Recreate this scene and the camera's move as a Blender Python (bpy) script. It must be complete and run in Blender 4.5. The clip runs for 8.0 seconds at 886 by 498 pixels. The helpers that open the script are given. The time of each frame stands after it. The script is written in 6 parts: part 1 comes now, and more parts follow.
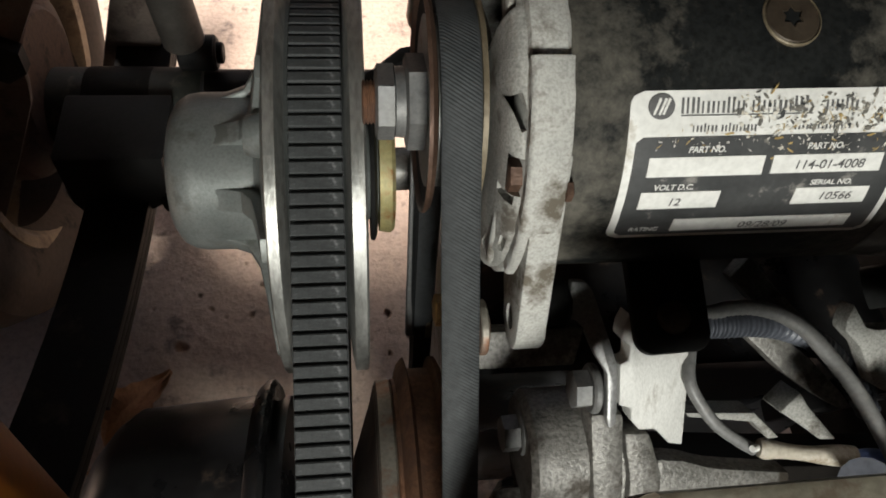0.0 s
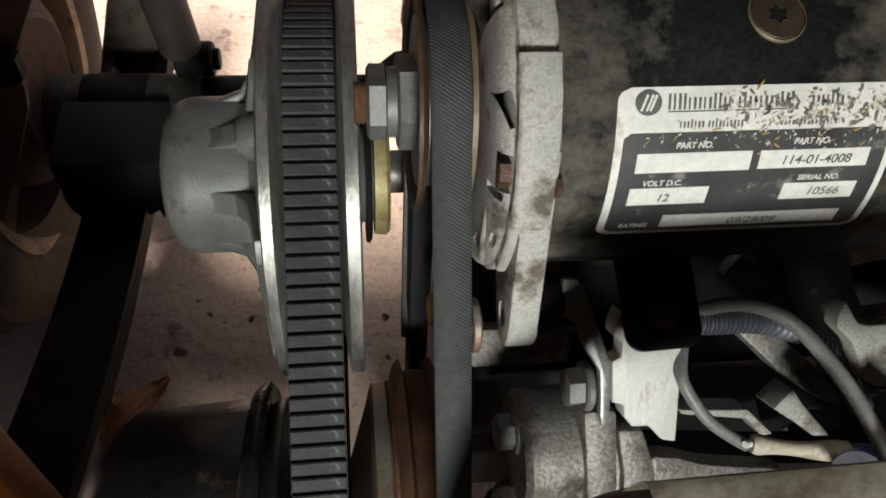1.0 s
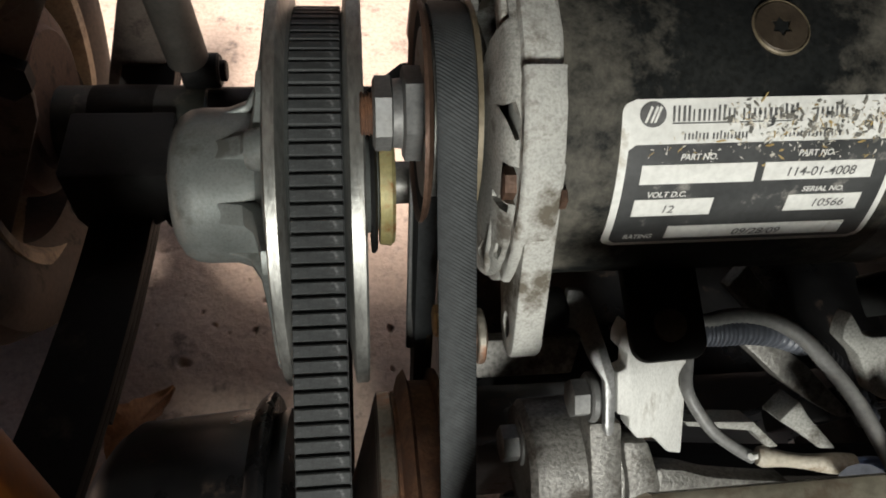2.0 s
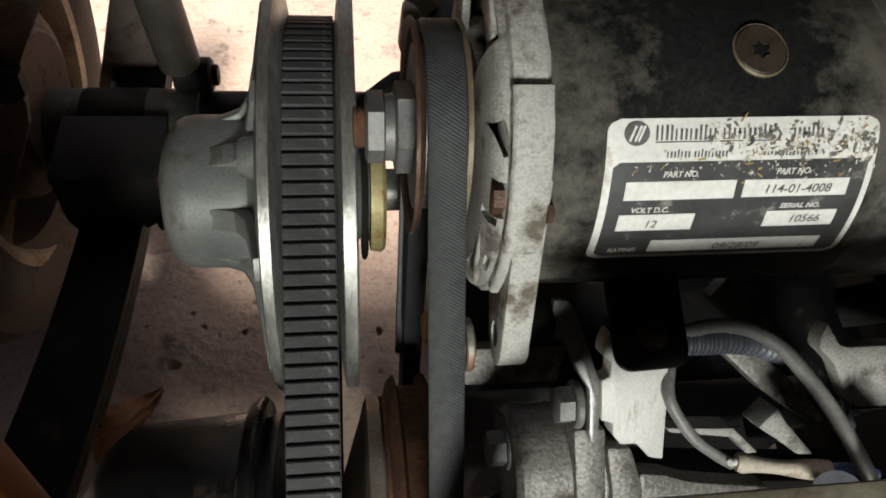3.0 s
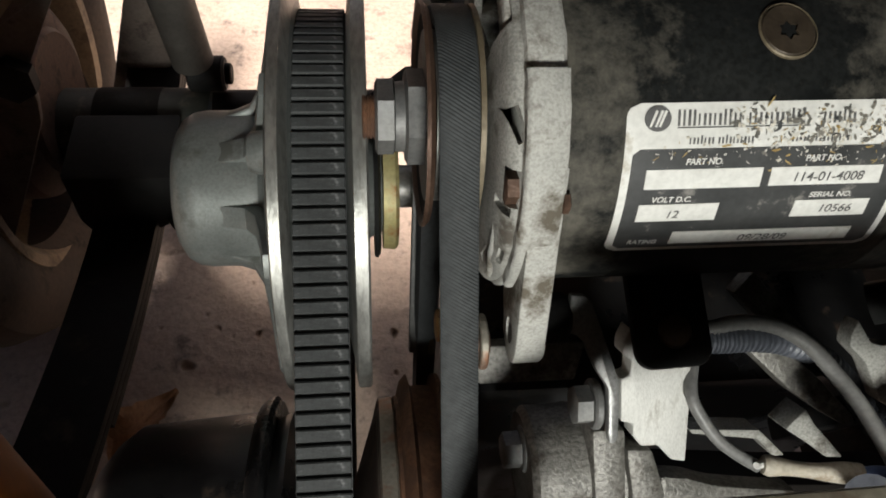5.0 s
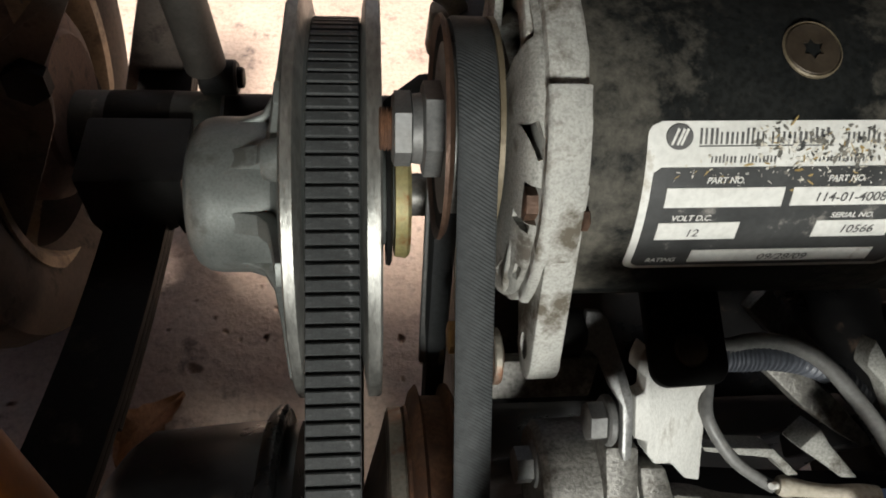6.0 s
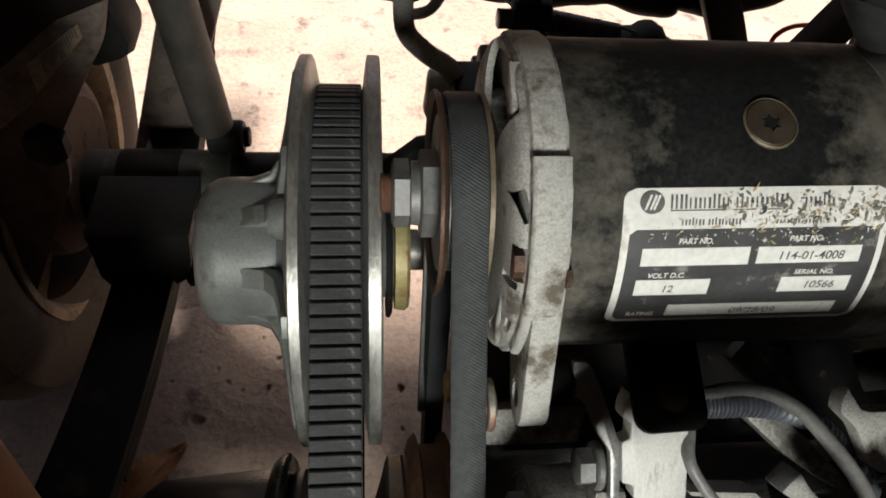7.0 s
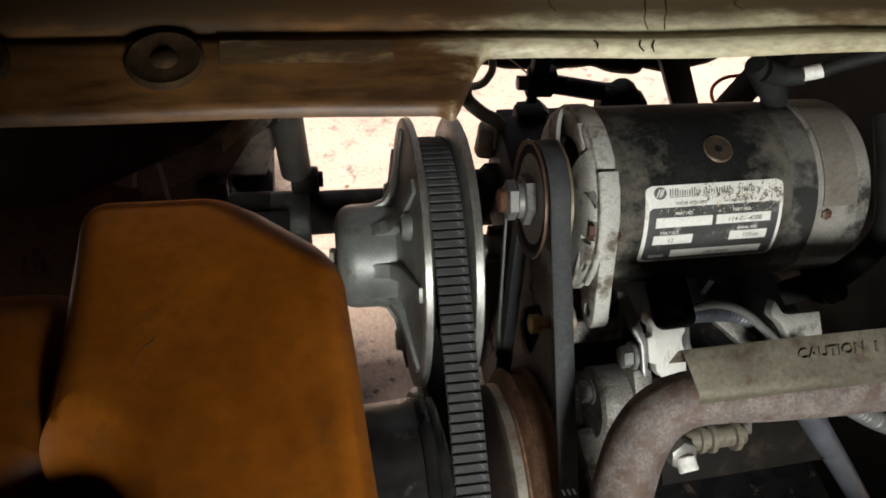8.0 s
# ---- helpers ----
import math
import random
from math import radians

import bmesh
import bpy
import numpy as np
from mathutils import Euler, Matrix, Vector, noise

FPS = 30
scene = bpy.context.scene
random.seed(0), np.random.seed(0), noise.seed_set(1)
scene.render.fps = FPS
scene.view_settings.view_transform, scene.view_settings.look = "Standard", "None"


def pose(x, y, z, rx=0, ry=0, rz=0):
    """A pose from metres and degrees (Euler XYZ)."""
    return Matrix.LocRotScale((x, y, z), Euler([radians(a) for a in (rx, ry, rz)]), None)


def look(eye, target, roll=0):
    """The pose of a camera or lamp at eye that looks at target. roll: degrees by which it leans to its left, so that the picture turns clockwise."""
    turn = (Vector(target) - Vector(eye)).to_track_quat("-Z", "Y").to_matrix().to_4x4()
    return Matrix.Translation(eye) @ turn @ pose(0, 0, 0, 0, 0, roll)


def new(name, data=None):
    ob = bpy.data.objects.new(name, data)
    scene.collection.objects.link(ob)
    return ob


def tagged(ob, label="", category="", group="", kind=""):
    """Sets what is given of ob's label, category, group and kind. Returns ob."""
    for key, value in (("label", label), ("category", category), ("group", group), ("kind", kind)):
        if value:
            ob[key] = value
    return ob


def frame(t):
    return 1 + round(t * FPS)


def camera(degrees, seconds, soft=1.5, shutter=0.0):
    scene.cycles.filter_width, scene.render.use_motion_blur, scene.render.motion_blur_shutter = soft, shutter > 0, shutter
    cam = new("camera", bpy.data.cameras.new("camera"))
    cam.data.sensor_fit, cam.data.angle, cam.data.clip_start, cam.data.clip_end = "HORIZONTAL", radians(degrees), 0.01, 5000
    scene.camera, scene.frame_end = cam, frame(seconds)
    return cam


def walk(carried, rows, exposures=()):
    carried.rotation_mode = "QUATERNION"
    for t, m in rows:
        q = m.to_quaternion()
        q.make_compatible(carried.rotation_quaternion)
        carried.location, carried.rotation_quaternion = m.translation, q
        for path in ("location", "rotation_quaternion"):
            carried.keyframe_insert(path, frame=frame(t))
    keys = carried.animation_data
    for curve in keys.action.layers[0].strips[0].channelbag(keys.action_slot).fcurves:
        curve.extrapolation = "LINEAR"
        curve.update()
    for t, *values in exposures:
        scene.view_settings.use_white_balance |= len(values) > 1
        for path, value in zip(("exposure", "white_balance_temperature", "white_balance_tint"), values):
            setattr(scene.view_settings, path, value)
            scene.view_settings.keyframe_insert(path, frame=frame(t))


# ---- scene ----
cam = camera(62.04, 8.0, soft=1.8)
PATH = [
    (0, (0.0088, -0.0038, 0.6698), (0.0930, 0.3600, 0.0777), 9.49),
    (0.5, (0.0088, -0.0046, 0.6705), (0.0963, 0.3583, 0.0783), 9.91),
    (1, (0.0112, -0.0074, 0.6699), (0.0956, 0.3620, 0.0813), 8.93),
    (2.5, (0.0105, -0.0080, 0.6720), (0.0901, 0.3713, 0.0892), 8.34),
    (3, (0.0098, -0.0085, 0.6779), (0.1008, 0.3697, 0.0959), 10.03),
    (3.5, (0.0120, -0.0102, 0.6753), (0.1000, 0.3712, 0.0949), 9.04),
    (4, (0.0117, -0.0099, 0.6752), (0.0980, 0.3739, 0.0962), 8.93),
    (4.5, (0.0131, -0.0089, 0.6688), (0.0910, 0.3726, 0.0871), 7.91),
    (6, (0.0092, -0.0025, 0.6691), (0.0793, 0.3824, 0.0886), 8.12),
    (6.5, (0.0086, -0.0024, 0.6712), (0.0707, 0.3942, 0.0978), 6.80),
    (7, (0.0086, -0.0115, 0.6868), (0.0792, 0.4110, 0.1331), 7.15),
    (7.2, (0.0055, -0.0159, 0.7008), (0.0730, 0.4102, 0.1495), 7.29),
    (7.4, (-0.0118, -0.0235, 0.7225), (0.0323, 0.3818, 0.1538), 6.50),
    (7.5, (-0.0232, -0.0314, 0.7383), (0.0164, 0.3784, 0.1722), 6.74),
    (7.6, (-0.0363, -0.0489, 0.7570), (0.0131, 0.3675, 0.1964), 6.95),
    (7.7, (-0.0489, -0.0715, 0.7743), (0.0156, 0.3414, 0.2128), 7.81),
    (7.8, (-0.0625, -0.0946, 0.7920), (0.0225, 0.3299, 0.2418), 9.05),
    (7.9, (-0.0803, -0.1223, 0.8062), (0.0233, 0.3138, 0.2685), 9.04),
    (8, (-0.0966, -0.1451, 0.8113), (0.0130, 0.3016, 0.2836), 7.04),
]
walk(cam, [(t, look(eye, aim, roll)) for t, eye, aim, roll in PATH], exposures=[(0.0, 0.5), (8.0, 0.5)])

# ---- light ----
world = bpy.data.worlds.new("sky")
scene.world = world
world.use_nodes = True
wn = world.node_tree.nodes
sky = wn.new("ShaderNodeTexSky")
sky.sky_type = "NISHITA"
sky.sun_disc = False
sky.sun_elevation = radians(60)
sky.sun_rotation = radians(-6)
sky.air_density = 1.0
sky.dust_density = 5.0
world.node_tree.links.new(sky.outputs["Color"], wn["Background"].inputs["Color"])
wn["Background"].inputs["Strength"].default_value = 0.088

sun = new("sun", bpy.data.lights.new("sun", "SUN"))
sun.data.energy = 5.0
sun.data.angle = radians(12.0)
sun.data.color = (1.0, 0.915, 0.85)
sun.matrix_world = look((-0.3, 3.3, 4.6), (0.0, 0.6, 0.0))

# white work light that shines into the bay from the front, low
lamp = new("work_light", bpy.data.lights.new("work_light", "SPOT"))
lamp.data.energy = 21.0
lamp.data.shadow_soft_size = 0.060
lamp.data.spot_size = radians(53)
lamp.data.spot_blend = 0.5
lamp.data.color = (1.0, 0.995, 0.94)
lamp.matrix_world = look((0.020, -0.60, 0.745), (0.078, 0.16, 0.455))

# ---- materials ----


def material(name, c1, c2, scale=40.0, rough=(0.4, 0.6), metal=0.0, bump=0.2, fine=400.0, stain=None, amount=0.5,
             stain_scale=12.0, stretch=(1, 1, 1), grit=0.25, bump_dist=0.0006, spec=0.5, stain_rough=None):
    """Two colours mixed by a coarse noise, dulled by a fine one, with an optional patchy stain, varied gloss and relief."""
    m = bpy.data.materials.new(name)
    m.use_nodes = True
    n, l = m.node_tree.nodes, m.node_tree.links
    b = n["Principled BSDF"]
    tc = n.new("ShaderNodeTexCoord")
    mp = n.new("ShaderNodeMapping")
    mp.inputs["Scale"].default_value = stretch
    l.new(tc.outputs["Object"], mp.inputs["Vector"])

    def tex(sc, detail=4.0, r=0.6):
        t = n.new("ShaderNodeTexNoise")
        t.inputs["Scale"].default_value = sc
        t.inputs["Detail"].default_value = detail
        t.inputs["Roughness"].default_value = r
        l.new(mp.outputs["Vector"], t.inputs["Vector"])
        return t

    def ramp(src, lo, hi):
        r = n.new("ShaderNodeMapRange")
        r.inputs["From Min"].default_value = lo
        r.inputs["From Max"].default_value = hi
        l.new(src, r.inputs["Value"])
        return r.outputs["Result"]

    def mix(fac, a, c, mode="MIX"):
        x = n.new("ShaderNodeMix")
        x.data_type = "RGBA"
        x.blend_type = mode
        for sock, v in ((x.inputs["Factor"], fac), (x.inputs["A"], a), (x.inputs["B"], c)):
            if isinstance(v, (int, float)):
                sock.default_value = v
            elif isinstance(v, tuple):
                sock.default_value = (*v, 1.0)
            else:
                l.new(v, sock)
        return x.outputs["Result"]

    coarse, grain = tex(scale), tex(fine, 3.0)
    col = mix(ramp(coarse.outputs["Fac"], 0.35, 0.65), c1, c2)
    dark = tuple(max(0.0, v) for v in (1 - grit, 1 - grit, 1 - grit))
    col = mix(1.0, col, mix(ramp(grain.outputs["Fac"], 0.3, 0.6), dark, (1.0, 1.0, 1.0)), "MULTIPLY")
    rr = n.new("ShaderNodeMapRange")
    rr.inputs["To Min"].default_value, rr.inputs["To Max"].default_value = rough
    rr.inputs["From Min"].default_value, rr.inputs["From Max"].default_value = 0.3, 0.7
    l.new(coarse.outputs["Fac"], rr.inputs["Value"])
    rough_out = rr.outputs["Result"]
    metal_out = None
    if stain:
        patch = tex(stain_scale, 6.0, 0.7)
        mask = ramp(patch.outputs["Fac"], 0.62 - 0.3 * amount, 0.74 - 0.3 * amount)
        col = mix(mask, col, stain)
        if stain_rough is not None:
            mr = n.new("ShaderNodeMix")
            l.new(mask, mr.inputs[0])
            l.new(rough_out, mr.inputs[2])
            mr.inputs[3].default_value = stain_rough
            rough_out = mr.outputs[0]
            if metal:
                mm = n.new("ShaderNodeMix")
                l.new(mask, mm.inputs[0])
                mm.inputs[2].default_value, mm.inputs[3].default_value = metal, metal * 0.25
                metal_out = mm.outputs[0]
    l.new(col, b.inputs["Base Color"])
    l.new(rough_out, b.inputs["Roughness"])
    b.inputs["Metallic"].default_value = metal
    if metal_out:
        l.new(metal_out, b.inputs["Metallic"])
    b.inputs["Specular IOR Level"].default_value = spec
    if bump:
        bp = n.new("ShaderNodeBump")
        bp.inputs["Strength"].default_value = bump
        bp.inputs["Distance"].default_value = bump_dist
        l.new(grain.outputs["Fac"], bp.inputs["Height"])
        l.new(bp.outputs["Normal"], b.inputs["Normal"])
    return m


M = {}
M["cast"] = material("cast_aluminium", (0.38, 0.38, 0.35), (0.52, 0.515, 0.475), 40, (0.60, 0.78), 0.1, 0.4, 1100,
                     (0.12, 0.105, 0.080), 0.42, 38, grit=0.3, spec=0.3)
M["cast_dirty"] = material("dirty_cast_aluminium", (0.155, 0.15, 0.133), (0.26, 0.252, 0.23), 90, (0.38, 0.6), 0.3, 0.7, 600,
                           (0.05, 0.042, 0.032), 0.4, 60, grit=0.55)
M["cast_mid"] = material("greyed_cast_aluminium", (0.28, 0.28, 0.255), (0.40, 0.395, 0.36), 40, (0.58, 0.75), 0.1, 0.5, 1100,
                         (0.09, 0.08, 0.065), 0.30, 60, grit=0.45)
M["cast_bright"] = material("clean_cast_aluminium", (0.50, 0.50, 0.47), (0.62, 0.62, 0.585), 50, (0.5, 0.68), 0.15, 0.3, 1300,
                            (0.30, 0.285, 0.25), 0.22, 60, grit=0.2, stretch=(1.6, 0.6, 0.6))
M["dull_brass"] = material("dull_tan_metal", (0.17, 0.155, 0.115), (0.25, 0.23, 0.18), 60, (0.4, 0.6), 0.2, 0.3, 500,
                           (0.10, 0.085, 0.06), 0.35, 60)
M["cap_worn"] = material("worn_grey_end_cap", (0.21, 0.205, 0.18), (0.29, 0.28, 0.25), 40, (0.5, 0.7), 0.1, 0.3, 700,
                         (0.022, 0.021, 0.019), 0.36, 26, grit=0.3)
M["link"] = material("grey_steel_link", (0.26, 0.265, 0.26), (0.36, 0.36, 0.35), 50, (0.38, 0.55), 0.5, 0.2, 800,
                     (0.12, 0.11, 0.095), 0.25, 80, grit=0.3)
M["clutch"] = material("grey_cast_clutch", (0.215, 0.235, 0.223), (0.285, 0.305, 0.29), 25, (0.38, 0.52), 0.5, 0.2, 700,
                       (0.15, 0.155, 0.14), 0.25, 30, grit=0.2, spec=0.35)
M["machined"] = material("machined_steel", (0.33, 0.335, 0.31), (0.47, 0.47, 0.44), 90, (0.34, 0.58), 0.85, 0.5, 500,
                         (0.20, 0.18, 0.15), 0.15, 60, stretch=(1, 0.3, 0.3), grit=0.3)
M["steel"] = material("dull_steel", (0.26, 0.26, 0.24), (0.36, 0.35, 0.33), 60, (0.4, 0.6), 0.7, 0.2, 500,
                      (0.16, 0.11, 0.07), 0.25, 50)
M["zinc"] = material("grey_zinc_nut", (0.15, 0.153, 0.15), (0.22, 0.22, 0.21), 60, (0.45, 0.6), 0.4, 0.2, 600)
M["rust"] = material("rusted_steel", (0.19, 0.088, 0.047), (0.28, 0.155, 0.09), 70, (0.6, 0.85), 0.15, 0.6, 500,
                     (0.13, 0.07, 0.045), 0.5, 45, grit=0.4)
M["rust_grey"] = material("rust_flecked_iron", (0.25, 0.23, 0.19), (0.33, 0.31, 0.26), 60, (0.45, 0.65), 0.5, 0.4, 500,
                          (0.24, 0.11, 0.06), 0.4, 35)
M["sheave_brown"] = material("brown_stained_iron", (0.070, 0.052, 0.043), (0.11, 0.085, 0.07), 60, (0.45, 0.65), 0.4, 0.3, 500,
                             (0.16, 0.085, 0.05), 0.25, 45)
M["copper"] = material("coppery_rusted_edge", (0.075, 0.044, 0.030), (0.13, 0.078, 0.053), 90, (0.4, 0.6), 0.5, 0.4, 500)
M["gold"] = material("yellow_zinc_bolt", (0.50, 0.31, 0.11), (0.60, 0.40, 0.17), 80, (0.35, 0.5), 0.6, 0.2, 500,
                     (0.25, 0.13, 0.06), 0.3, 60)
M["bronze"] = material("dull_bronze_screw", (0.042, 0.031, 0.020), (0.066, 0.050, 0.033), 90, (0.45, 0.6), 0.4, 0.3, 500)
M["ring"] = material("tan_worn_ring", (0.13, 0.105, 0.065), (0.19, 0.155, 0.10), 90, (0.45, 0.6), 0.3, 0.3, 500)
M["olive"] = material("yellowed_bushing", (0.45, 0.39, 0.16), (0.52, 0.47, 0.25), 60, (0.4, 0.6), 0.3, 0.3, 400,
                      (0.30, 0.15, 0.05), 0.4, 50)
M["black_paint"] = material("scuffed_black_paint", (0.008, 0.009, 0.009), (0.016, 0.017, 0.016), 40, (0.50, 0.72), 0.0, 0.15, 500,
                            (0.030, 0.029, 0.025), 0.15, 110, grit=0.55, stain_rough=0.65, spec=0.1)
M["grey_scuff"] = material("grey_worn_paint", (0.10, 0.10, 0.09), (0.16, 0.155, 0.14), 30, (0.5, 0.7), 0.1, 0.3, 400,
                           (0.014, 0.014, 0.013), 0.75, 24)
M["taupe"] = material("taupe_cover_band", (0.14, 0.125, 0.105), (0.18, 0.165, 0.14), 40, (0.5, 0.65), 0.0, 0.2, 400)
M["rubber"] = material("belt_rubber", (0.028, 0.030, 0.030), (0.042, 0.044, 0.044), 60, (0.55, 0.7), 0.0, 0.3, 900, grit=0.2)
M["rubber_tooth"] = material("belt_cog_rubber", (0.046, 0.049, 0.049), (0.068, 0.072, 0.072), 90, (0.5, 0.65), 0.0, 0.3, 900,
                             (0.16, 0.165, 0.165), 0.1, 200, grit=0.25, spec=0.15)
M["black_rubber"] = material("black_rubber", (0.010, 0.010, 0.010), (0.018, 0.018, 0.017), 60, (0.5, 0.7), 0.0, 0.2, 500, spec=0.15)
M["black_gloss"] = material("oily_black_paint", (0.010, 0.010, 0.011), (0.018, 0.018, 0.018), 30, (0.22, 0.4), 0.0, 0.15, 120,
                            (0.10, 0.07, 0.05), 0.12, 40, stain_rough=0.7)
M["frame"] = material("dark_frame_steel", (0.007, 0.006, 0.0055), (0.014, 0.012, 0.010), 25, (0.5, 0.75), 0.0, 0.3, 300,
                      (0.035, 0.028, 0.021), 0.15, 18, spec=0.1)
M["frame_dusty"] = material("dusty_frame_steel", (0.13, 0.108, 0.092), (0.19, 0.16, 0.138), 25, (0.6, 0.8), 0.0, 0.3, 300,
                            (0.04, 0.03, 0.025), 0.35, 18)
M["frame_plate"] = material("brown_dusted_frame_plate", (0.085, 0.066, 0.053), (0.15, 0.12, 0.098), 25, (0.6, 0.8), 0.0, 0.3, 300,
                            (0.035, 0.027, 0.022), 0.3, 40)
M["axle_green"] = material("dusty_green_black_paint", (0.012, 0.014, 0.011), (0.026, 0.028, 0.022), 40, (0.5, 0.7), 0.0, 0.3, 300,
                           (0.07, 0.06, 0.045), 0.2, 60)
M["drum_brown"] = material("brown_rusted_drum", (0.10, 0.055, 0.038), (0.16, 0.095, 0.066), 40, (0.6, 0.8), 0.1, 0.4, 300,
                           (0.05, 0.035, 0.028), 0.35, 40)
M["shock"] = material("dusty_grey_shock", (0.046, 0.042, 0.036), (0.072, 0.066, 0.057), 30, (0.55, 0.75), 0.0, 0.2, 300,
                      (0.05, 0.045, 0.04), 0.3, 25)
M["tyre"] = material("dusty_tyre_rubber", (0.060, 0.044, 0.033), (0.095, 0.072, 0.055), 30, (0.7, 0.9), 0.0, 0.3, 200,
                     (0.025, 0.020, 0.017), 0.3, 30)
M["wheel"] = material("tan_wheel_rim", (0.29, 0.213, 0.13), (0.37, 0.283, 0.18), 25, (0.4, 0.6), 0.1, 0.2, 250,
                      (0.12, 0.08, 0.05), 0.4, 20)
M["panel"] = material("beige_moulded_panel", (0.36, 0.32, 0.20), (0.48, 0.44, 0.30), 24, (0.4, 0.6), 0.0, 0.2, 300,
                      (0.20, 0.145, 0.08), 0.42, 38, stretch=(0.35, 1, 1), grit=0.4)
M["grime"] = material("brown_black_grime", (0.024, 0.014, 0.007), (0.050, 0.030, 0.015), 60, (0.7, 0.9), 0.0, 0.4, 500,
                      (0.075, 0.045, 0.020), 0.2, 45, spec=0.1)
M["brown_thin"] = material("thin_brown_film", (0.055, 0.030, 0.012), (0.10, 0.056, 0.021), 50, (0.6, 0.8), 0.0, 0.4, 500,
                           (0.20, 0.125, 0.05), 0.3, 60, stretch=(0.4, 1, 1))
M["tank"] = material("amber_plastic", (0.18, 0.051, 0.003), (0.31, 0.099, 0.006), 11, (0.38, 0.55), 0.0, 0.1, 160,
                     (0.10, 0.040, 0.010), 0.14, 16, grit=0.2, spec=0.3)
shell = M["tank"].node_tree.nodes["Principled BSDF"].inputs
shell["Subsurface Weight"].default_value = 0.25
shell["Subsurface Radius"].default_value = (1.0, 0.45, 0.12)
shell["Subsurface Scale"].default_value = 0.02
M["exhaust"] = material("heat_greyed_rusty_pipe", (0.13, 0.107, 0.097), (0.22, 0.185, 0.168), 70, (0.65, 0.85), 0.15, 0.6, 600,
                        (0.095, 0.062, 0.048), 0.45, 60, grit=0.45)
M["shield"] = material("dull_brown_heat_shield", (0.125, 0.112, 0.082), (0.175, 0.16, 0.12), 25, (0.4, 0.6), 0.5, 0.3, 400,
                       (0.085, 0.06, 0.04), 0.35, 45)
M["cable"] = material("grey_cable", (0.15, 0.15, 0.145), (0.20, 0.20, 0.19), 60, (0.4, 0.6), 0.0, 0.3, 500,
                      (0.22, 0.21, 0.19), 0.25, 90)
M["conduit"] = material("grey_corrugated_conduit", (0.075, 0.083, 0.098), (0.11, 0.12, 0.14), 60, (0.35, 0.5), 0.0, 0.2, 500)
M["tan_sleeve"] = material("tan_crimp_sleeve", (0.40, 0.36, 0.28), (0.52, 0.48, 0.40), 70, (0.5, 0.7), 0.0, 0.5, 400,
                           (0.22, 0.17, 0.11), 0.3, 70)
M["blue"] = material("blue_wire", (0.10, 0.16, 0.35), (0.14, 0.20, 0.42), 60, (0.4, 0.5), 0.0, 0.1, 300)
M["red"] = material("red_wire", (0.50, 0.05, 0.03), (0.60, 0.08, 0.05), 60, (0.4, 0.5), 0.0, 0.1, 300)
M["white"] = material("white_plastic", (0.70, 0.70, 0.66), (0.80, 0.80, 0.76), 60, (0.4, 0.5), 0.0, 0.1, 300)
M["grey_boot"] = material("grey_rubber_boot", (0.010, 0.0105, 0.010), (0.019, 0.020, 0.019), 40, (0.55, 0.75), 0.0, 0.2, 300, spec=0.2)
M["label_white"] = material("white_label_film", (0.62, 0.62, 0.58), (0.74, 0.74, 0.70), 60, (0.4, 0.55), 0.0, 0.1, 500,
                            (0.36, 0.32, 0.24), 0.12, 60, grit=0.12)
M["label_black"] = material("black_label_print", (0.035, 0.037, 0.037), (0.055, 0.057, 0.056), 60, (0.4, 0.55), 0.0, 0.1, 500,
                            (0.22, 0.21, 0.19), 0.12, 120, grit=0.2)
M["ink"] = material("dark_print", (0.08, 0.08, 0.08), (0.12, 0.12, 0.115), 90, (0.5, 0.6), 0.0, 0.0)
M["flake"] = material("peeling_label_flakes", (0.68, 0.67, 0.62), (0.58, 0.54, 0.44), 90, (0.45, 0.6), 0.0, 0.3, 600,
                      (0.22, 0.16, 0.08), 0.18, 120)
M["old_glue"] = material("brown_glue", (0.30, 0.20, 0.06), (0.44, 0.33, 0.14), 120, (0.35, 0.5), 0.0, 0.4, 500)
M["glue_grey"] = material("grey_bare_film", (0.09, 0.09, 0.082), (0.22, 0.205, 0.17), 160, (0.45, 0.6), 0.0, 0.4, 500)
M["sticker_red"] = material("red_sticker", (0.75, 0.06, 0.02), (0.80, 0.08, 0.03), 60, (0.4, 0.5), 0.0, 0.0)
M["sticker_tan"] = material("tan_paper_sticker", (0.20, 0.15, 0.10), (0.27, 0.21, 0.14), 50, (0.6, 0.7), 0.0, 0.1, 300,
                            (0.16, 0.12, 0.08), 0.3, 60)
M["leaf"] = material("dry_brown_leaf", (0.36, 0.17, 0.075), (0.50, 0.27, 0.13), 40, (0.6, 0.8), 0.0, 0.3, 300)
M["concrete"] = material("pitted_concrete", (0.50, 0.370, 0.285), (0.64, 0.500, 0.40), 5.0, (0.75, 0.9), 0.0, 0.6, 160,
                         (0.22, 0.17, 0.14), 0.22, 26, grit=0.22, bump_dist=0.002)


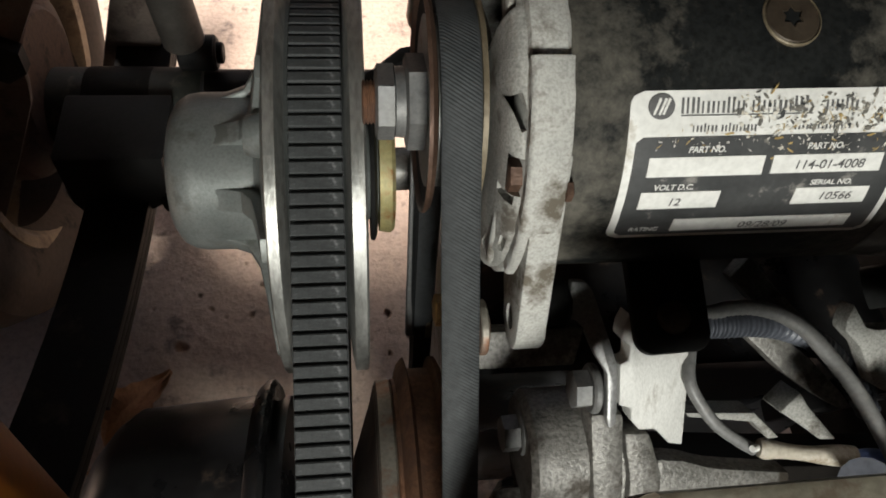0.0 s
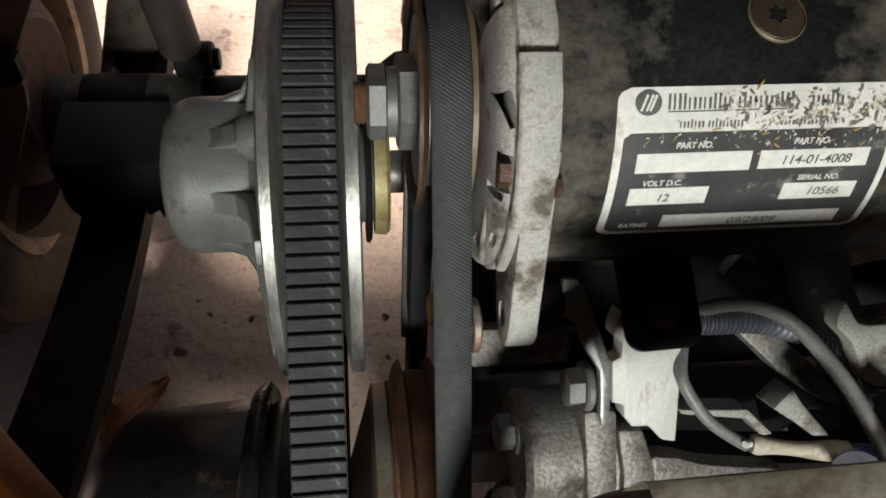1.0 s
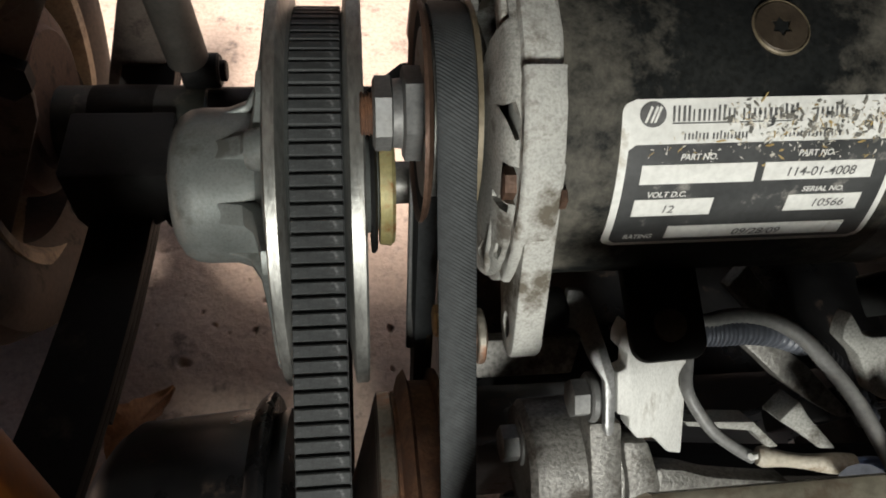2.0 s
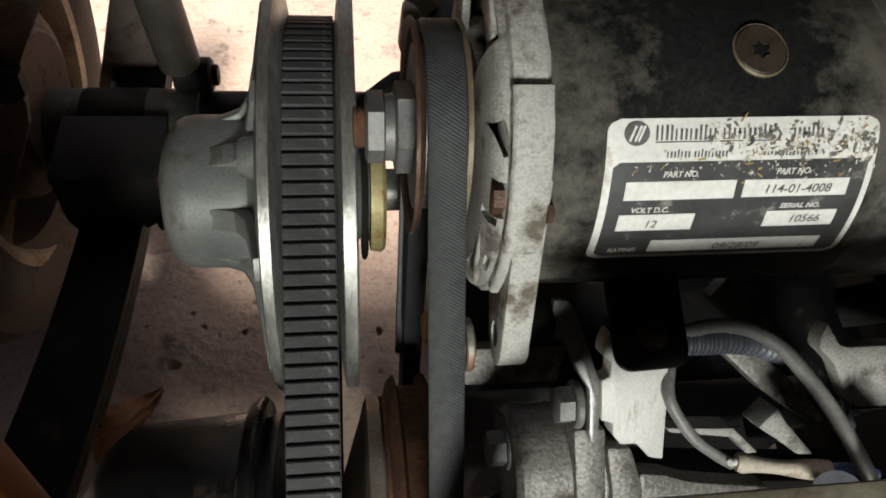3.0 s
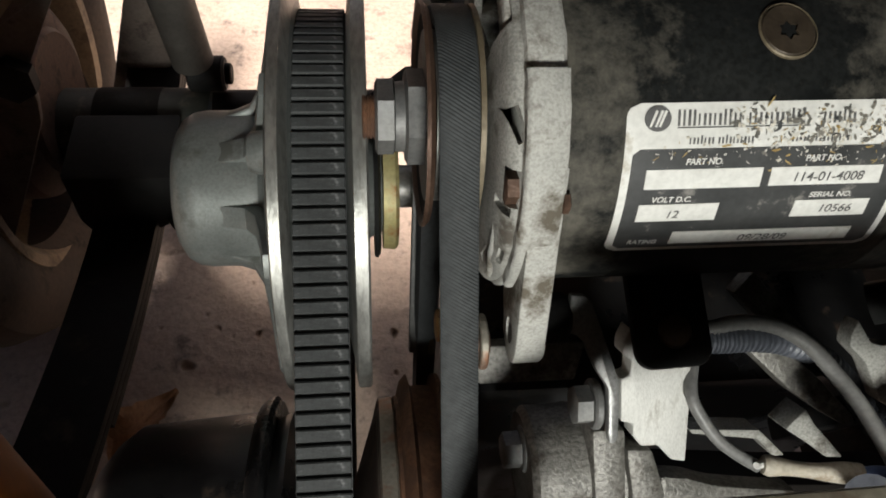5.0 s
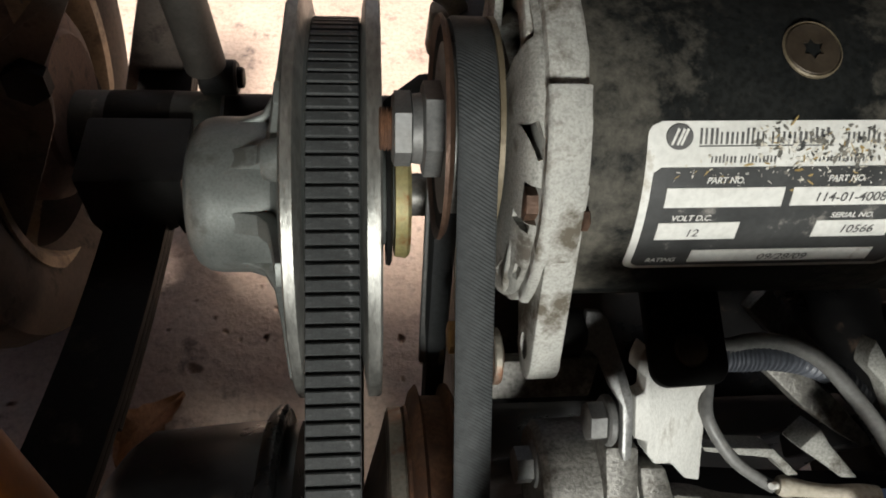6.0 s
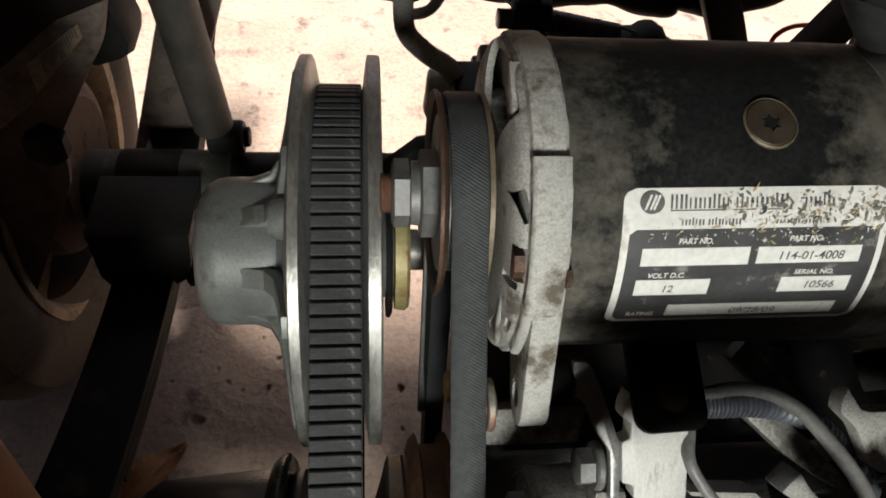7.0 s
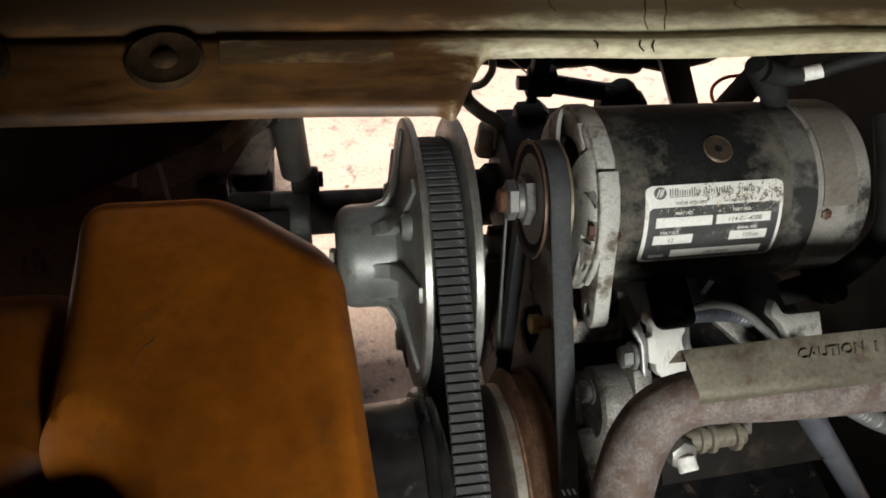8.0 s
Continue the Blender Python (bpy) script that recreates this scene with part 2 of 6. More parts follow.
def stained_shaded_panel():
    """Beige moulded plastic that turns to a brown streaky stain with shade painted in towards one end, with a ragged
    border.
    """
    m = M["panel"].copy()
    m.name = "stained_shaded_beige_panel"
    n, l = m.node_tree.nodes, m.node_tree.links
    b = n["Principled BSDF"]
    beige = b.inputs["Base Color"].links[0].from_socket
    tc = n.new("ShaderNodeTexCoord")
    sep = n.new("ShaderNodeSeparateXYZ")
    l.new(tc.outputs["Object"], sep.inputs["Vector"])
    mp = n.new("ShaderNodeMapping")
    mp.inputs["Scale"].default_value = (0.3, 1.0, 1.0)
    l.new(tc.outputs["Object"], mp.inputs["Vector"])
    noise = n.new("ShaderNodeTexNoise")
    noise.inputs["Scale"].default_value = 55.0
    noise.inputs["Detail"].default_value = 7.0
    noise.inputs["Roughness"].default_value = 0.68
    l.new(mp.outputs["Vector"], noise.inputs["Vector"])
    k = n.new("ShaderNodeMath")
    k.operation = "MULTIPLY_ADD"
    k.inputs[1].default_value, k.inputs[2].default_value = 0.16, -0.08
    l.new(noise.outputs["Fac"], k.inputs[0])
    add = n.new("ShaderNodeMath")
    add.operation = "ADD"
    back = n.new("ShaderNodeMath")
    back.operation = "MAXIMUM"
    back.inputs[1].default_value = 0.0
    l.new(sep.outputs["Y"], back.inputs[0])
    slant = n.new("ShaderNodeMath")
    slant.operation = "MULTIPLY_ADD"
    slant.inputs[1].default_value = -1.0
    l.new(back.outputs[0], slant.inputs[0])
    l.new(sep.outputs["X"], slant.inputs[2])
    l.new(slant.outputs[0], add.inputs[0])
    l.new(k.outputs[0], add.inputs[1])
    mask = n.new("ShaderNodeMapRange")
    mask.interpolation_type = "SMOOTHSTEP"
    mask.inputs["From Min"].default_value, mask.inputs["From Max"].default_value = -0.052, -0.012
    l.new(add.outputs[0], mask.inputs["Value"])
    # this brown holds both the stain and the shade at the unlit end
    brown = n.new("ShaderNodeMix")
    brown.data_type = "RGBA"
    brown.inputs["A"].default_value = (0.042, 0.018, 0.005, 1)
    brown.inputs["B"].default_value = (0.138, 0.064, 0.017, 1)
    edge = n.new("ShaderNodeMapRange")
    edge.inputs["From Min"].default_value, edge.inputs["From Max"].default_value = 0.40, 0.62
    l.new(noise.outputs["Fac"], edge.inputs["Value"])
    l.new(edge.outputs["Result"], brown.inputs["Factor"])
    mx = n.new("ShaderNodeMix")
    mx.data_type = "RGBA"
    l.new(mask.outputs["Result"], mx.inputs["Factor"])
    l.new(brown.outputs["Result"], mx.inputs["A"])
    l.new(beige, mx.inputs["B"])
    off = n.new("ShaderNodeMath")
    off.operation = "SUBTRACT"
    off.inputs[1].default_value = 0.0080
    l.new(sep.outputs["Y"], off.inputs[0])
    far = n.new("ShaderNodeMath")
    far.operation = "ABSOLUTE"
    l.new(off.outputs[0], far.inputs[0])
    ragged = n.new("ShaderNodeMath")
    ragged.operation = "MULTIPLY_ADD"
    ragged.inputs[1].default_value = 0.022
    l.new(noise.outputs["Fac"], ragged.inputs[0])
    l.new(far.outputs[0], ragged.inputs[2])
    # dark band along the groove: brown dirt with the groove's shade painted in
    groove_dirt_shade = n.new("ShaderNodeMapRange")
    groove_dirt_shade.interpolation_type = "SMOOTHSTEP"
    groove_dirt_shade.inputs["From Min"].default_value, groove_dirt_shade.inputs["From Max"].default_value = 0.0150, 0.0270
    groove_dirt_shade.inputs["To Min"].default_value, groove_dirt_shade.inputs["To Max"].default_value = 0.95, 0.0
    l.new(ragged.outputs[0], groove_dirt_shade.inputs["Value"])
    mx2 = n.new("ShaderNodeMix")
    mx2.data_type = "RGBA"
    mx2.inputs["B"].default_value = (0.042, 0.024, 0.010, 1)
    l.new(groove_dirt_shade.outputs["Result"], mx2.inputs["Factor"])
    l.new(mx.outputs["Result"], mx2.inputs["A"])
    l.new(mx2.outputs["Result"], b.inputs["Base Color"])
    return m


M["panel_stain_shade"] = stained_shaded_panel()


def dusty_shaded_shell():
    """Black paint with dusty grey blotches that gather towards both ends, faded upward to paint the top's shade."""
    m = M["black_paint"].copy()
    m.name = "dusty_shaded_black_paint"
    n, l = m.node_tree.nodes, m.node_tree.links
    b = n["Principled BSDF"]
    paint = b.inputs["Base Color"].links[0].from_socket
    tc = n.new("ShaderNodeTexCoord")
    sep = n.new("ShaderNodeSeparateXYZ")
    l.new(tc.outputs["Object"], sep.inputs["Vector"])
    out = n.new("ShaderNodeMath")
    out.operation = "ABSOLUTE"
    l.new(sep.outputs["X"], out.inputs[0])
    noise = n.new("ShaderNodeTexNoise")
    noise.inputs["Scale"].default_value = 70.0
    noise.inputs["Detail"].default_value = 8.0
    noise.inputs["Roughness"].default_value = 0.72
    l.new(tc.outputs["Object"], noise.inputs["Vector"])
    near = n.new("ShaderNodeMath")
    near.operation = "MULTIPLY_ADD"
    near.inputs[1].default_value = 0.130
    l.new(noise.outputs["Fac"], near.inputs[0])
    l.new(out.outputs[0], near.inputs[2])
    mask = n.new("ShaderNodeMapRange")
    mask.inputs["From Min"].default_value, mask.inputs["From Max"].default_value = 0.093, 0.128
    mask.inputs["To Max"].default_value = 0.8
    l.new(near.outputs[0], mask.inputs["Value"])
    below = n.new("ShaderNodeMath")
    below.operation = "MULTIPLY_ADD"
    below.inputs[1].default_value = 0.060
    l.new(noise.outputs["Fac"], below.inputs[0])
    l.new(sep.outputs["Z"], below.inputs[2])
    # fades the grey out with height, which paints the shell's top as shaded
    worn = n.new("ShaderNodeMapRange")
    worn.interpolation_type = "SMOOTHSTEP"
    worn.inputs["From Min"].default_value, worn.inputs["From Max"].default_value = 0.106, 0.124
    worn.inputs["To Min"].default_value, worn.inputs["To Max"].default_value = 1.0, 0.0
    l.new(below.outputs[0], worn.inputs["Value"])
    both = n.new("ShaderNodeMath")
    both.operation = "MULTIPLY"
    l.new(mask.outputs["Result"], both.inputs[0])
    l.new(worn.outputs["Result"], both.inputs[1])
    mx = n.new("ShaderNodeMix")
    mx.data_type = "RGBA"
    l.new(both.outputs[0], mx.inputs["Factor"])
    l.new(paint, mx.inputs["A"])
    mx.inputs["B"].default_value = (0.125, 0.117, 0.096, 1)
    l.new(mx.outputs["Result"], b.inputs["Base Color"])
    return m


M["dusty_shaded_shell"] = dusty_shaded_shell()


def starter_belt_material():
    """Black rubber with a fine slanting weave."""
    m = material("woven_belt_rubber", (0.043, 0.047, 0.048), (0.058, 0.062, 0.063), 60, (0.55, 0.7), 0.0, 0.0, spec=0.2)
    n, l = m.node_tree.nodes, m.node_tree.links
    b = n["Principled BSDF"]
    tc = n.new("ShaderNodeTexCoord")
    mp = n.new("ShaderNodeMapping")
    mp.inputs["Rotation"].default_value = (0.0, 0.0, radians(-32))
    l.new(tc.outputs["UV"], mp.inputs["Vector"])
    w = n.new("ShaderNodeTexWave")
    w.wave_type, w.bands_direction = "BANDS", "Y"
    w.inputs["Scale"].default_value = 290.0
    w.inputs["Distortion"].default_value = 0.6
    l.new(mp.outputs["Vector"], w.inputs["Vector"])
    bp = n.new("ShaderNodeBump")
    bp.inputs["Strength"].default_value = 0.35
    bp.inputs["Distance"].default_value = 0.0005
    l.new(w.outputs["Fac"], bp.inputs["Height"])
    l.new(bp.outputs["Normal"], b.inputs["Normal"])
    return m


M["weave"] = starter_belt_material()

# ---- mesh tools ----
X = Vector((1, 0, 0))


def finish(name, bm, mat, smooth=True, angle=35):
    bmesh.ops.remove_doubles(bm, verts=bm.verts[:], dist=1e-6)
    bmesh.ops.recalc_face_normals(bm, faces=bm.faces[:])
    me = bpy.data.meshes.new(name)
    lim = radians(angle)
    for f in bm.faces:
        f.smooth = smooth
    for e in bm.edges:
        e.smooth = len(e.link_faces) == 2 and e.calc_face_angle(0.0) < lim
    vs = [v.co for v in bm.verts]
    lo = Vector([min(v[k] for v in vs) for k in range(3)])
    hi = Vector([max(v[k] for v in vs) for k in range(3)])
    c = (lo + hi) / 2
    bmesh.ops.translate(bm, verts=bm.verts[:], vec=-c)
    bm.to_mesh(me)
    bm.free()
    me.materials.append(M[mat])
    return me, c


def thing(name, base, label, category, group="", kind=""):
    e = new(name)
    e.empty_display_size = 0.02
    e.location = base
    return tagged(e, label, category, group, kind)


def world_place(ob):
    p = Vector(ob.location)
    while ob.parent:
        ob = ob.parent
        p += Vector(ob.location)
    return p


def part(name, bm, mat, parent, label="", smooth=True, angle=35):
    me, c = finish(name, bm, mat, smooth, angle)
    ob = new(name, me)
    if parent:
        ob.parent = parent
        ob.location = c - world_place(parent)
    else:
        ob.location = c
    return tagged(ob, label)


def single(name, bm, mat, label, category, group="", kind="", smooth=True, angle=35):
    return tagged(part(name, bm, mat, None, "", smooth, angle), label, category, group, kind)


def lathe(profile, axis, seg=72, arc=None):
    """Turns a closed or open profile of (x, r) about the line through axis = (y, z) along x."""
    bm = bmesh.new()
    a0, a1 = arc or (0.0, 360.0)
    steps = seg if arc is None else seg + 1
    rings = []
    for i in range(steps):
        a = radians(a0 + (a1 - a0) * i / seg)
        rings.append([bm.verts.new((x, axis[0] + r * math.cos(a), axis[1] + r * math.sin(a))) for x, r in profile])
    for i in range(seg):
        p, q = rings[i], rings[(i + 1) % len(rings)]
        for k in range(len(profile) - 1):
            if (p[k].co - q[k].co).length < 1e-7 and (p[k + 1].co - q[k + 1].co).length < 1e-7:
                continue
            bm.faces.new((p[k], p[k + 1], q[k + 1], q[k]))
    return bm


def box(lo, hi, bev=0.0, bm=None, seg=2):
    bm = bm or bmesh.new()
    r = bmesh.ops.create_cube(bm, size=1.0)
    vs = r["verts"]
    for v in vs:
        v.co = Vector([lo[k] + (v.co[k] + 0.5) * (hi[k] - lo[k]) for k in range(3)])
    if bev:
        es = list({e for v in vs for e in v.link_edges})
        bm.normal_update()
        bmesh.ops.bevel(bm, geom=es, offset=bev, segments=seg, profile=0.5, affect="EDGES")
    return bm


def prism(poly, x0, x1, bev=0.0, axis="x", seg=2):
    """A plate: an outline in the plane across the axis, given thickness along it."""
    bm = bmesh.new()
    order = {"x": lambda a, b, t: (t, a, b), "y": lambda a, b, t: (a, t, b), "z": lambda a, b, t: (a, b, t)}[axis]
    f = bm.faces.new([bm.verts.new(order(a, b, x0)) for a, b in poly])
    r = bmesh.ops.extrude_face_region(bm, geom=[f])
    for v in r["geom"]:
        if isinstance(v, bmesh.types.BMVert):
            v.co = Vector(order(*{"x": (v.co.y, v.co.z), "y": (v.co.x, v.co.z), "z": (v.co.x, v.co.y)}[axis], x1))
    if bev:
        caps = [f for f in bm.faces if len(f.verts) == len(poly)]
        es = list({e for f in caps for e in f.edges})
        bm.normal_update()
        bmesh.ops.bevel(bm, geom=es, offset=bev, segments=seg, profile=0.5, affect="EDGES")
    bmesh.ops.triangulate(bm, faces=[f for f in bm.faces if len(f.verts) > 4])
    return bm


def slab(a, b, across, thick, width, bev=0.0):
    """A bar from a to b: across is the direction of its width, the thickness stands on both."""
    a, b, w = Vector(a), Vector(b), Vector(across)
    d = (b - a).normalized()
    w = (w - d * w.dot(d)).normalized()
    t = d.cross(w)
    bm = box((-0.5, -0.5, -0.5), (0.5, 0.5, 0.5))
    ln = (b - a).length
    for v in bm.verts:
        v.co = (a + b) / 2 + d * v.co.x * ln + w * v.co.y * width + t * v.co.z * thick
    if bev:
        bm.normal_update()
        bmesh.ops.bevel(bm, geom=bm.edges[:], offset=bev, segments=2, profile=0.5, affect="EDGES")
    return bm


def spline(pts, n=10):
    """A smooth line through points."""
    p = [Vector(q) for q in pts]
    p = [p[0] * 2 - p[1]] + p + [p[-1] * 2 - p[-2]]
    out = []
    for i in range(1, len(p) - 2):
        for k in range(n):
            t = k / n
            a, b, c, d = p[i - 1], p[i], p[i + 1], p[i + 2]
            out.append(0.5 * ((2 * b) + (c - a) * t + (2 * a - 5 * b + 4 * c - d) * t * t + (3 * b - a - 3 * c + d) * t ** 3))
    out.append(p[-2])
    return out


def tube(pts, r, seg=14, bm=None, smooth_n=10, flat=None, cap=True):
    """A round (or, with flat = (w, h), oval) tube along a smooth line. r: a number or a function of 0..1."""
    bm = bm or bmesh.new()
    line = spline(pts, smooth_n) if smooth_n else [Vector(p) for p in pts]
    d0 = (line[1] - line[0]).normalized()
    up = d0.orthogonal().normalized() if flat is None else (Vector(flat[2]) - d0 * d0.dot(Vector(flat[2]))).normalized()
    rings = []
    for i, p in enumerate(line):
        d = (line[min(i + 1, len(line) - 1)] - line[max(i - 1, 0)]).normalized()
        up = (up - d * up.dot(d)).normalized()
        side = d.cross(up)
        rad = r(i / (len(line) - 1)) if callable(r) else r
        ru, rs = (rad, rad) if flat is None else (flat[0], flat[1])
        rings.append([bm.verts.new(p + up * ru * math.cos(2 * math.pi * k / seg) + side * rs * math.sin(2 * math.pi * k / seg)) for k in range(seg)])
    for p, q in zip(rings, rings[1:]):
        for k in range(seg):
            bm.faces.new((p[k], p[(k + 1) % seg], q[(k + 1) % seg], q[k]))
    if cap:
        bm.faces.new(rings[0])
        bm.faces.new(rings[-1][::-1])
    return bm


def cylinder(a, b, r, seg=24, bev=0.0, r2=None, bm=None):
    bm = bm or bmesh.new()
    a, b = Vector(a), Vector(b)
    d = (b - a).normalized()
    u = d.orthogonal().normalized()
    w = d.cross(u)
    r2 = r if r2 is None else r2
    ln = (b - a).length
    prof = [(0, r)] if not bev else [(0, r - bev), (bev, r)]
    prof += [(ln, r2)] if not bev else [(ln - bev, r2), (ln, r2 - bev)]
    rings = [[bm.verts.new(a + d * x + (u * math.cos(2 * math.pi * k / seg) + w * math.sin(2 * math.pi * k / seg)) * q) for k in range(seg)] for x, q in prof]
    for p, q in zip(rings, rings[1:]):
        for k in range(seg):
            bm.faces.new((p[k], p[(k + 1) % seg], q[(k + 1) % seg], q[k]))
    bm.faces.new(rings[0][::-1])
    bm.faces.new(rings[-1])
    return bm


def hexagon(a, b, flats, bev=0.0006, turn=0.0):
    """A hexagonal nut or head from a to b, with chamfered ends."""
    bm = bmesh.new()
    a, b = Vector(a), Vector(b)
    d = (b - a).normalized()
    u = (Vector((0, 0, 1)) - d * d.z).normalized() if abs(d.z) < 0.9 else Vector((1, 0, 0))
    u = Matrix.Rotation(radians(turn), 3, d) @ u
    w = d.cross(u)
    r = flats / 2 / math.cos(math.pi / 6)
    ln = (b - a).length
    rings = []
    for x, q in ((0, r - 2 * bev), (bev, r), (ln - bev, r), (ln, r - 2 * bev)):
        rings.append([bm.verts.new(a + d * x + (u * math.cos(math.pi / 3 * k) + w * math.sin(math.pi / 3 * k)) * q) for k in range(6)])
    for p, q in zip(rings, rings[1:]):
        for k in range(6):
            bm.faces.new((p[k], p[(k + 1) % 6], q[(k + 1) % 6], q[k]))
    bm.faces.new(rings[0][::-1])
    bm.faces.new(rings[-1])
    return bm


def hull2(points):
    pts = sorted(set((round(a, 6), round(b, 6)) for a, b in points))

    def half(ps):
        h = []
        for p in ps:
            while len(h) > 1 and (h[-1][0] - h[-2][0]) * (p[1] - h[-2][1]) - (h[-1][1] - h[-2][1]) * (p[0] - h[-2][0]) <= 0:
                h.pop()
            h.append(p)
        return h

    return half(pts)[:-1] + half(pts[::-1])[:-1]


def ring_points(c, r, n=32):
    return [(c[0] + r * math.cos(2 * math.pi * k / n), c[1] + r * math.sin(2 * math.pi * k / n)) for k in range(n)]


def carve(bm, cutters):
    """Takes the cutters' solids out of a solid and gives the rest back."""
    me = bpy.data.meshes.new("rough")
    bmesh.ops.recalc_face_normals(bm, faces=bm.faces[:])
    bm.to_mesh(me)
    bm.free()
    body = new("rough", me)
    cuts = []
    for c in cutters:
        cm = bpy.data.meshes.new("rough")
        bmesh.ops.recalc_face_normals(c, faces=c.faces[:])
        c.to_mesh(cm)
        c.free()
        ob = new("rough", cm)
        cuts.append(ob)
        mod = body.modifiers.new("cut", "BOOLEAN")
        mod.operation, mod.object, mod.solver = "DIFFERENCE", ob, "EXACT"
    bpy.context.view_layer.update()
    done = bpy.data.meshes.new_from_object(body.evaluated_get(bpy.context.evaluated_depsgraph_get()))
    out = bmesh.new()
    out.from_mesh(done)
    for ob in (body, *cuts):
        old = ob.data
        bpy.data.objects.remove(ob)
        bpy.data.meshes.remove(old)
    bpy.data.meshes.remove(done)
    return out


def join(*bms):
    out = bmesh.new()
    for b in bms:
        me = bpy.data.meshes.new("rough")
        b.to_mesh(me)
        b.free()
        out.from_mesh(me)
        bpy.data.meshes.remove(me)
    return out


def belt_path(c1, r1, c2, r2, step):
    """The closed line of a belt round two pulleys in the y-z plane, at even steps: (y, z, normal)."""
    c1, c2 = Vector(c1), Vector(c2)
    d = c2 - c1
    L = d.length
    base = math.atan2(d.y, d.x)
    off = math.acos((r1 - r2) / L)
    line = []
    a_hi, a_lo = base + off, base - off
    pts = []
    n = 90
    for k in range(n + 1):
        a = a_hi + (2 * math.pi - 2 * off) * k / n
        pts.append(c1 + r1 * Vector((math.cos(a), math.sin(a))))
    for k in range(n + 1):
        a = a_lo + 2 * off * k / n
        pts.append(c2 + r2 * Vector((math.cos(a), math.sin(a))))
    pts.append(pts[0])
    total = sum((q - p).length for p, q in zip(pts, pts[1:]))
    count = round(total / step)
    want, run, out = 0.0, 0.0, []
    for p, q in zip(pts, pts[1:]):
        s = (q - p).length
        if s < 1e-9:
            continue
        while want <= run + s and len(out) < count:
            t = (want - run) / s
            tangent = (q - p).normalized()
            out.append((p.lerp(q, t), tangent))
            want += total / count
        run += s
    return out

# ---- the ground ----
MOTOR, DRIVEN, DRIVE = (0.171, 0.482), (0.2613, 0.3289), (0.0645, 0.2686)
PITS = [(-0.1585, 0.305, 0.0085), (0.041, 0.333, 0.006), (-0.0465, 0.316, 0.005), (-0.084, 0.370, 0.0042), (-0.0932, 0.337, 0.005),
        (-0.045, 0.390, 0.0035), (-0.102, 0.395, 0.0035), (-0.133, 0.345, 0.004), (-0.145, 0.360, 0.0035), (-0.059, 0.680, 0.006),
        (0.062, 0.305, 0.004), (-0.025, 0.330, 0.004), (-0.118, 0.335, 0.003), (-0.058, 0.352, 0.003)]


def ground():
    """One sheet of concrete, finely divided under the bay, with pits and shallow scars pressed into it."""
    def axis(lo, hi, step, far):
        core = list(np.arange(lo, hi, step))
        left, right, s = [], [], step
        a, b = lo, hi
        while a > -far:
            s *= 1.35
            a, b = a - s, b + s
            left.append(a)
            right.append(b)
        return np.array(left[::-1] + core + right)

    def lines(lo, hi, fine_lo, fine_hi):
        """Grid lines: a coarse pitch between lo and hi, a fine one on the stretch in plain view, wider beyond."""
        out = axis(lo, hi, 0.0040, 400.0)
        return np.array(sorted(set(out[(out < fine_lo) | (out > fine_hi)].tolist()) | set(np.arange(fine_lo, fine_hi, 0.0015).tolist())))

    xs, ys = lines(-0.40, 0.34, -0.26, 0.12), lines(0.10, 1.15, 0.24, 0.70)
    gx, gy = np.meshgrid(xs, ys)
    z = np.zeros_like(gx)
    near = (gx > -0.6) & (gx < 0.6) & (gy > -0.2) & (gy < 1.6)
    rng = np.random.default_rng(7)
    z += near * (0.0011 * np.sin(gx * 23 + 2 * np.sin(gy * 17)) * np.sin(gy * 31 + gx * 9) + 0.0004 * np.sin(gx * 140 + 3 * np.sin(gy * 60)) * np.sin(gy * 170 + 2 * np.sin(gx * 90)))
    z += near * rng.normal(0, 0.00016, z.shape)
    pits = list(PITS)
    for _ in range(150):
        pits.append((rng.uniform(-0.4, 0.33), rng.uniform(0.12, 1.1), 0.0015 + 0.0026 * rng.random() ** 2))
    for px, py, r in pits:
        r *= 0.62
        a = rng.uniform(0, 3.14)
        u, v = (gx - px) * math.cos(a) + (gy - py) * math.sin(a), -(gx - px) * math.sin(a) + (gy - py) * math.cos(a)
        q = np.sqrt((u / (1.3 * r)) ** 2 + (v / (0.85 * r)) ** 2) * (1 + 0.10 * np.sin(3 * np.arctan2(v, u) + 9 * a))
        z -= 1.5 * r / (1 + np.exp(np.clip((q - 0.85) * 9, -40, 40))) - 0.10 * r * np.exp(-(q - 1.25) ** 2 * 8)
    for _ in range(34):
        cx, cy, a, ln = rng.uniform(-0.35, 0.3), rng.uniform(0.15, 1.15), rng.uniform(0, 3.14), rng.uniform(0.015, 0.05)
        u = (gx - cx) * math.cos(a) + (gy - cy) * math.sin(a)
        v = -(gx - cx) * math.sin(a) + (gy - cy) * math.cos(a) + 0.2 * u * np.sin(u * 120)
        z -= 0.0012 * np.exp(-(u / ln) ** 4 - (v / 0.0028) ** 2)
    h, w = gx.shape
    verts = np.stack([gx, gy, z], -1).reshape(-1, 3)
    i = np.arange(h * w).reshape(h, w)
    faces = np.stack([i[:-1, :-1], i[:-1, 1:], i[1:, 1:], i[1:, :-1]], -1).reshape(-1, 4)
    me = bpy.data.meshes.new("ground")
    me.from_pydata(verts.tolist(), [], faces.tolist())
    me.polygons.foreach_set("use_smooth", [True] * len(me.polygons))
    me.materials.append(M["concrete"])
    return tagged(new("ground", me), "pitted tan concrete ground with small holes and scars", "ground", kind="structure")


ground()
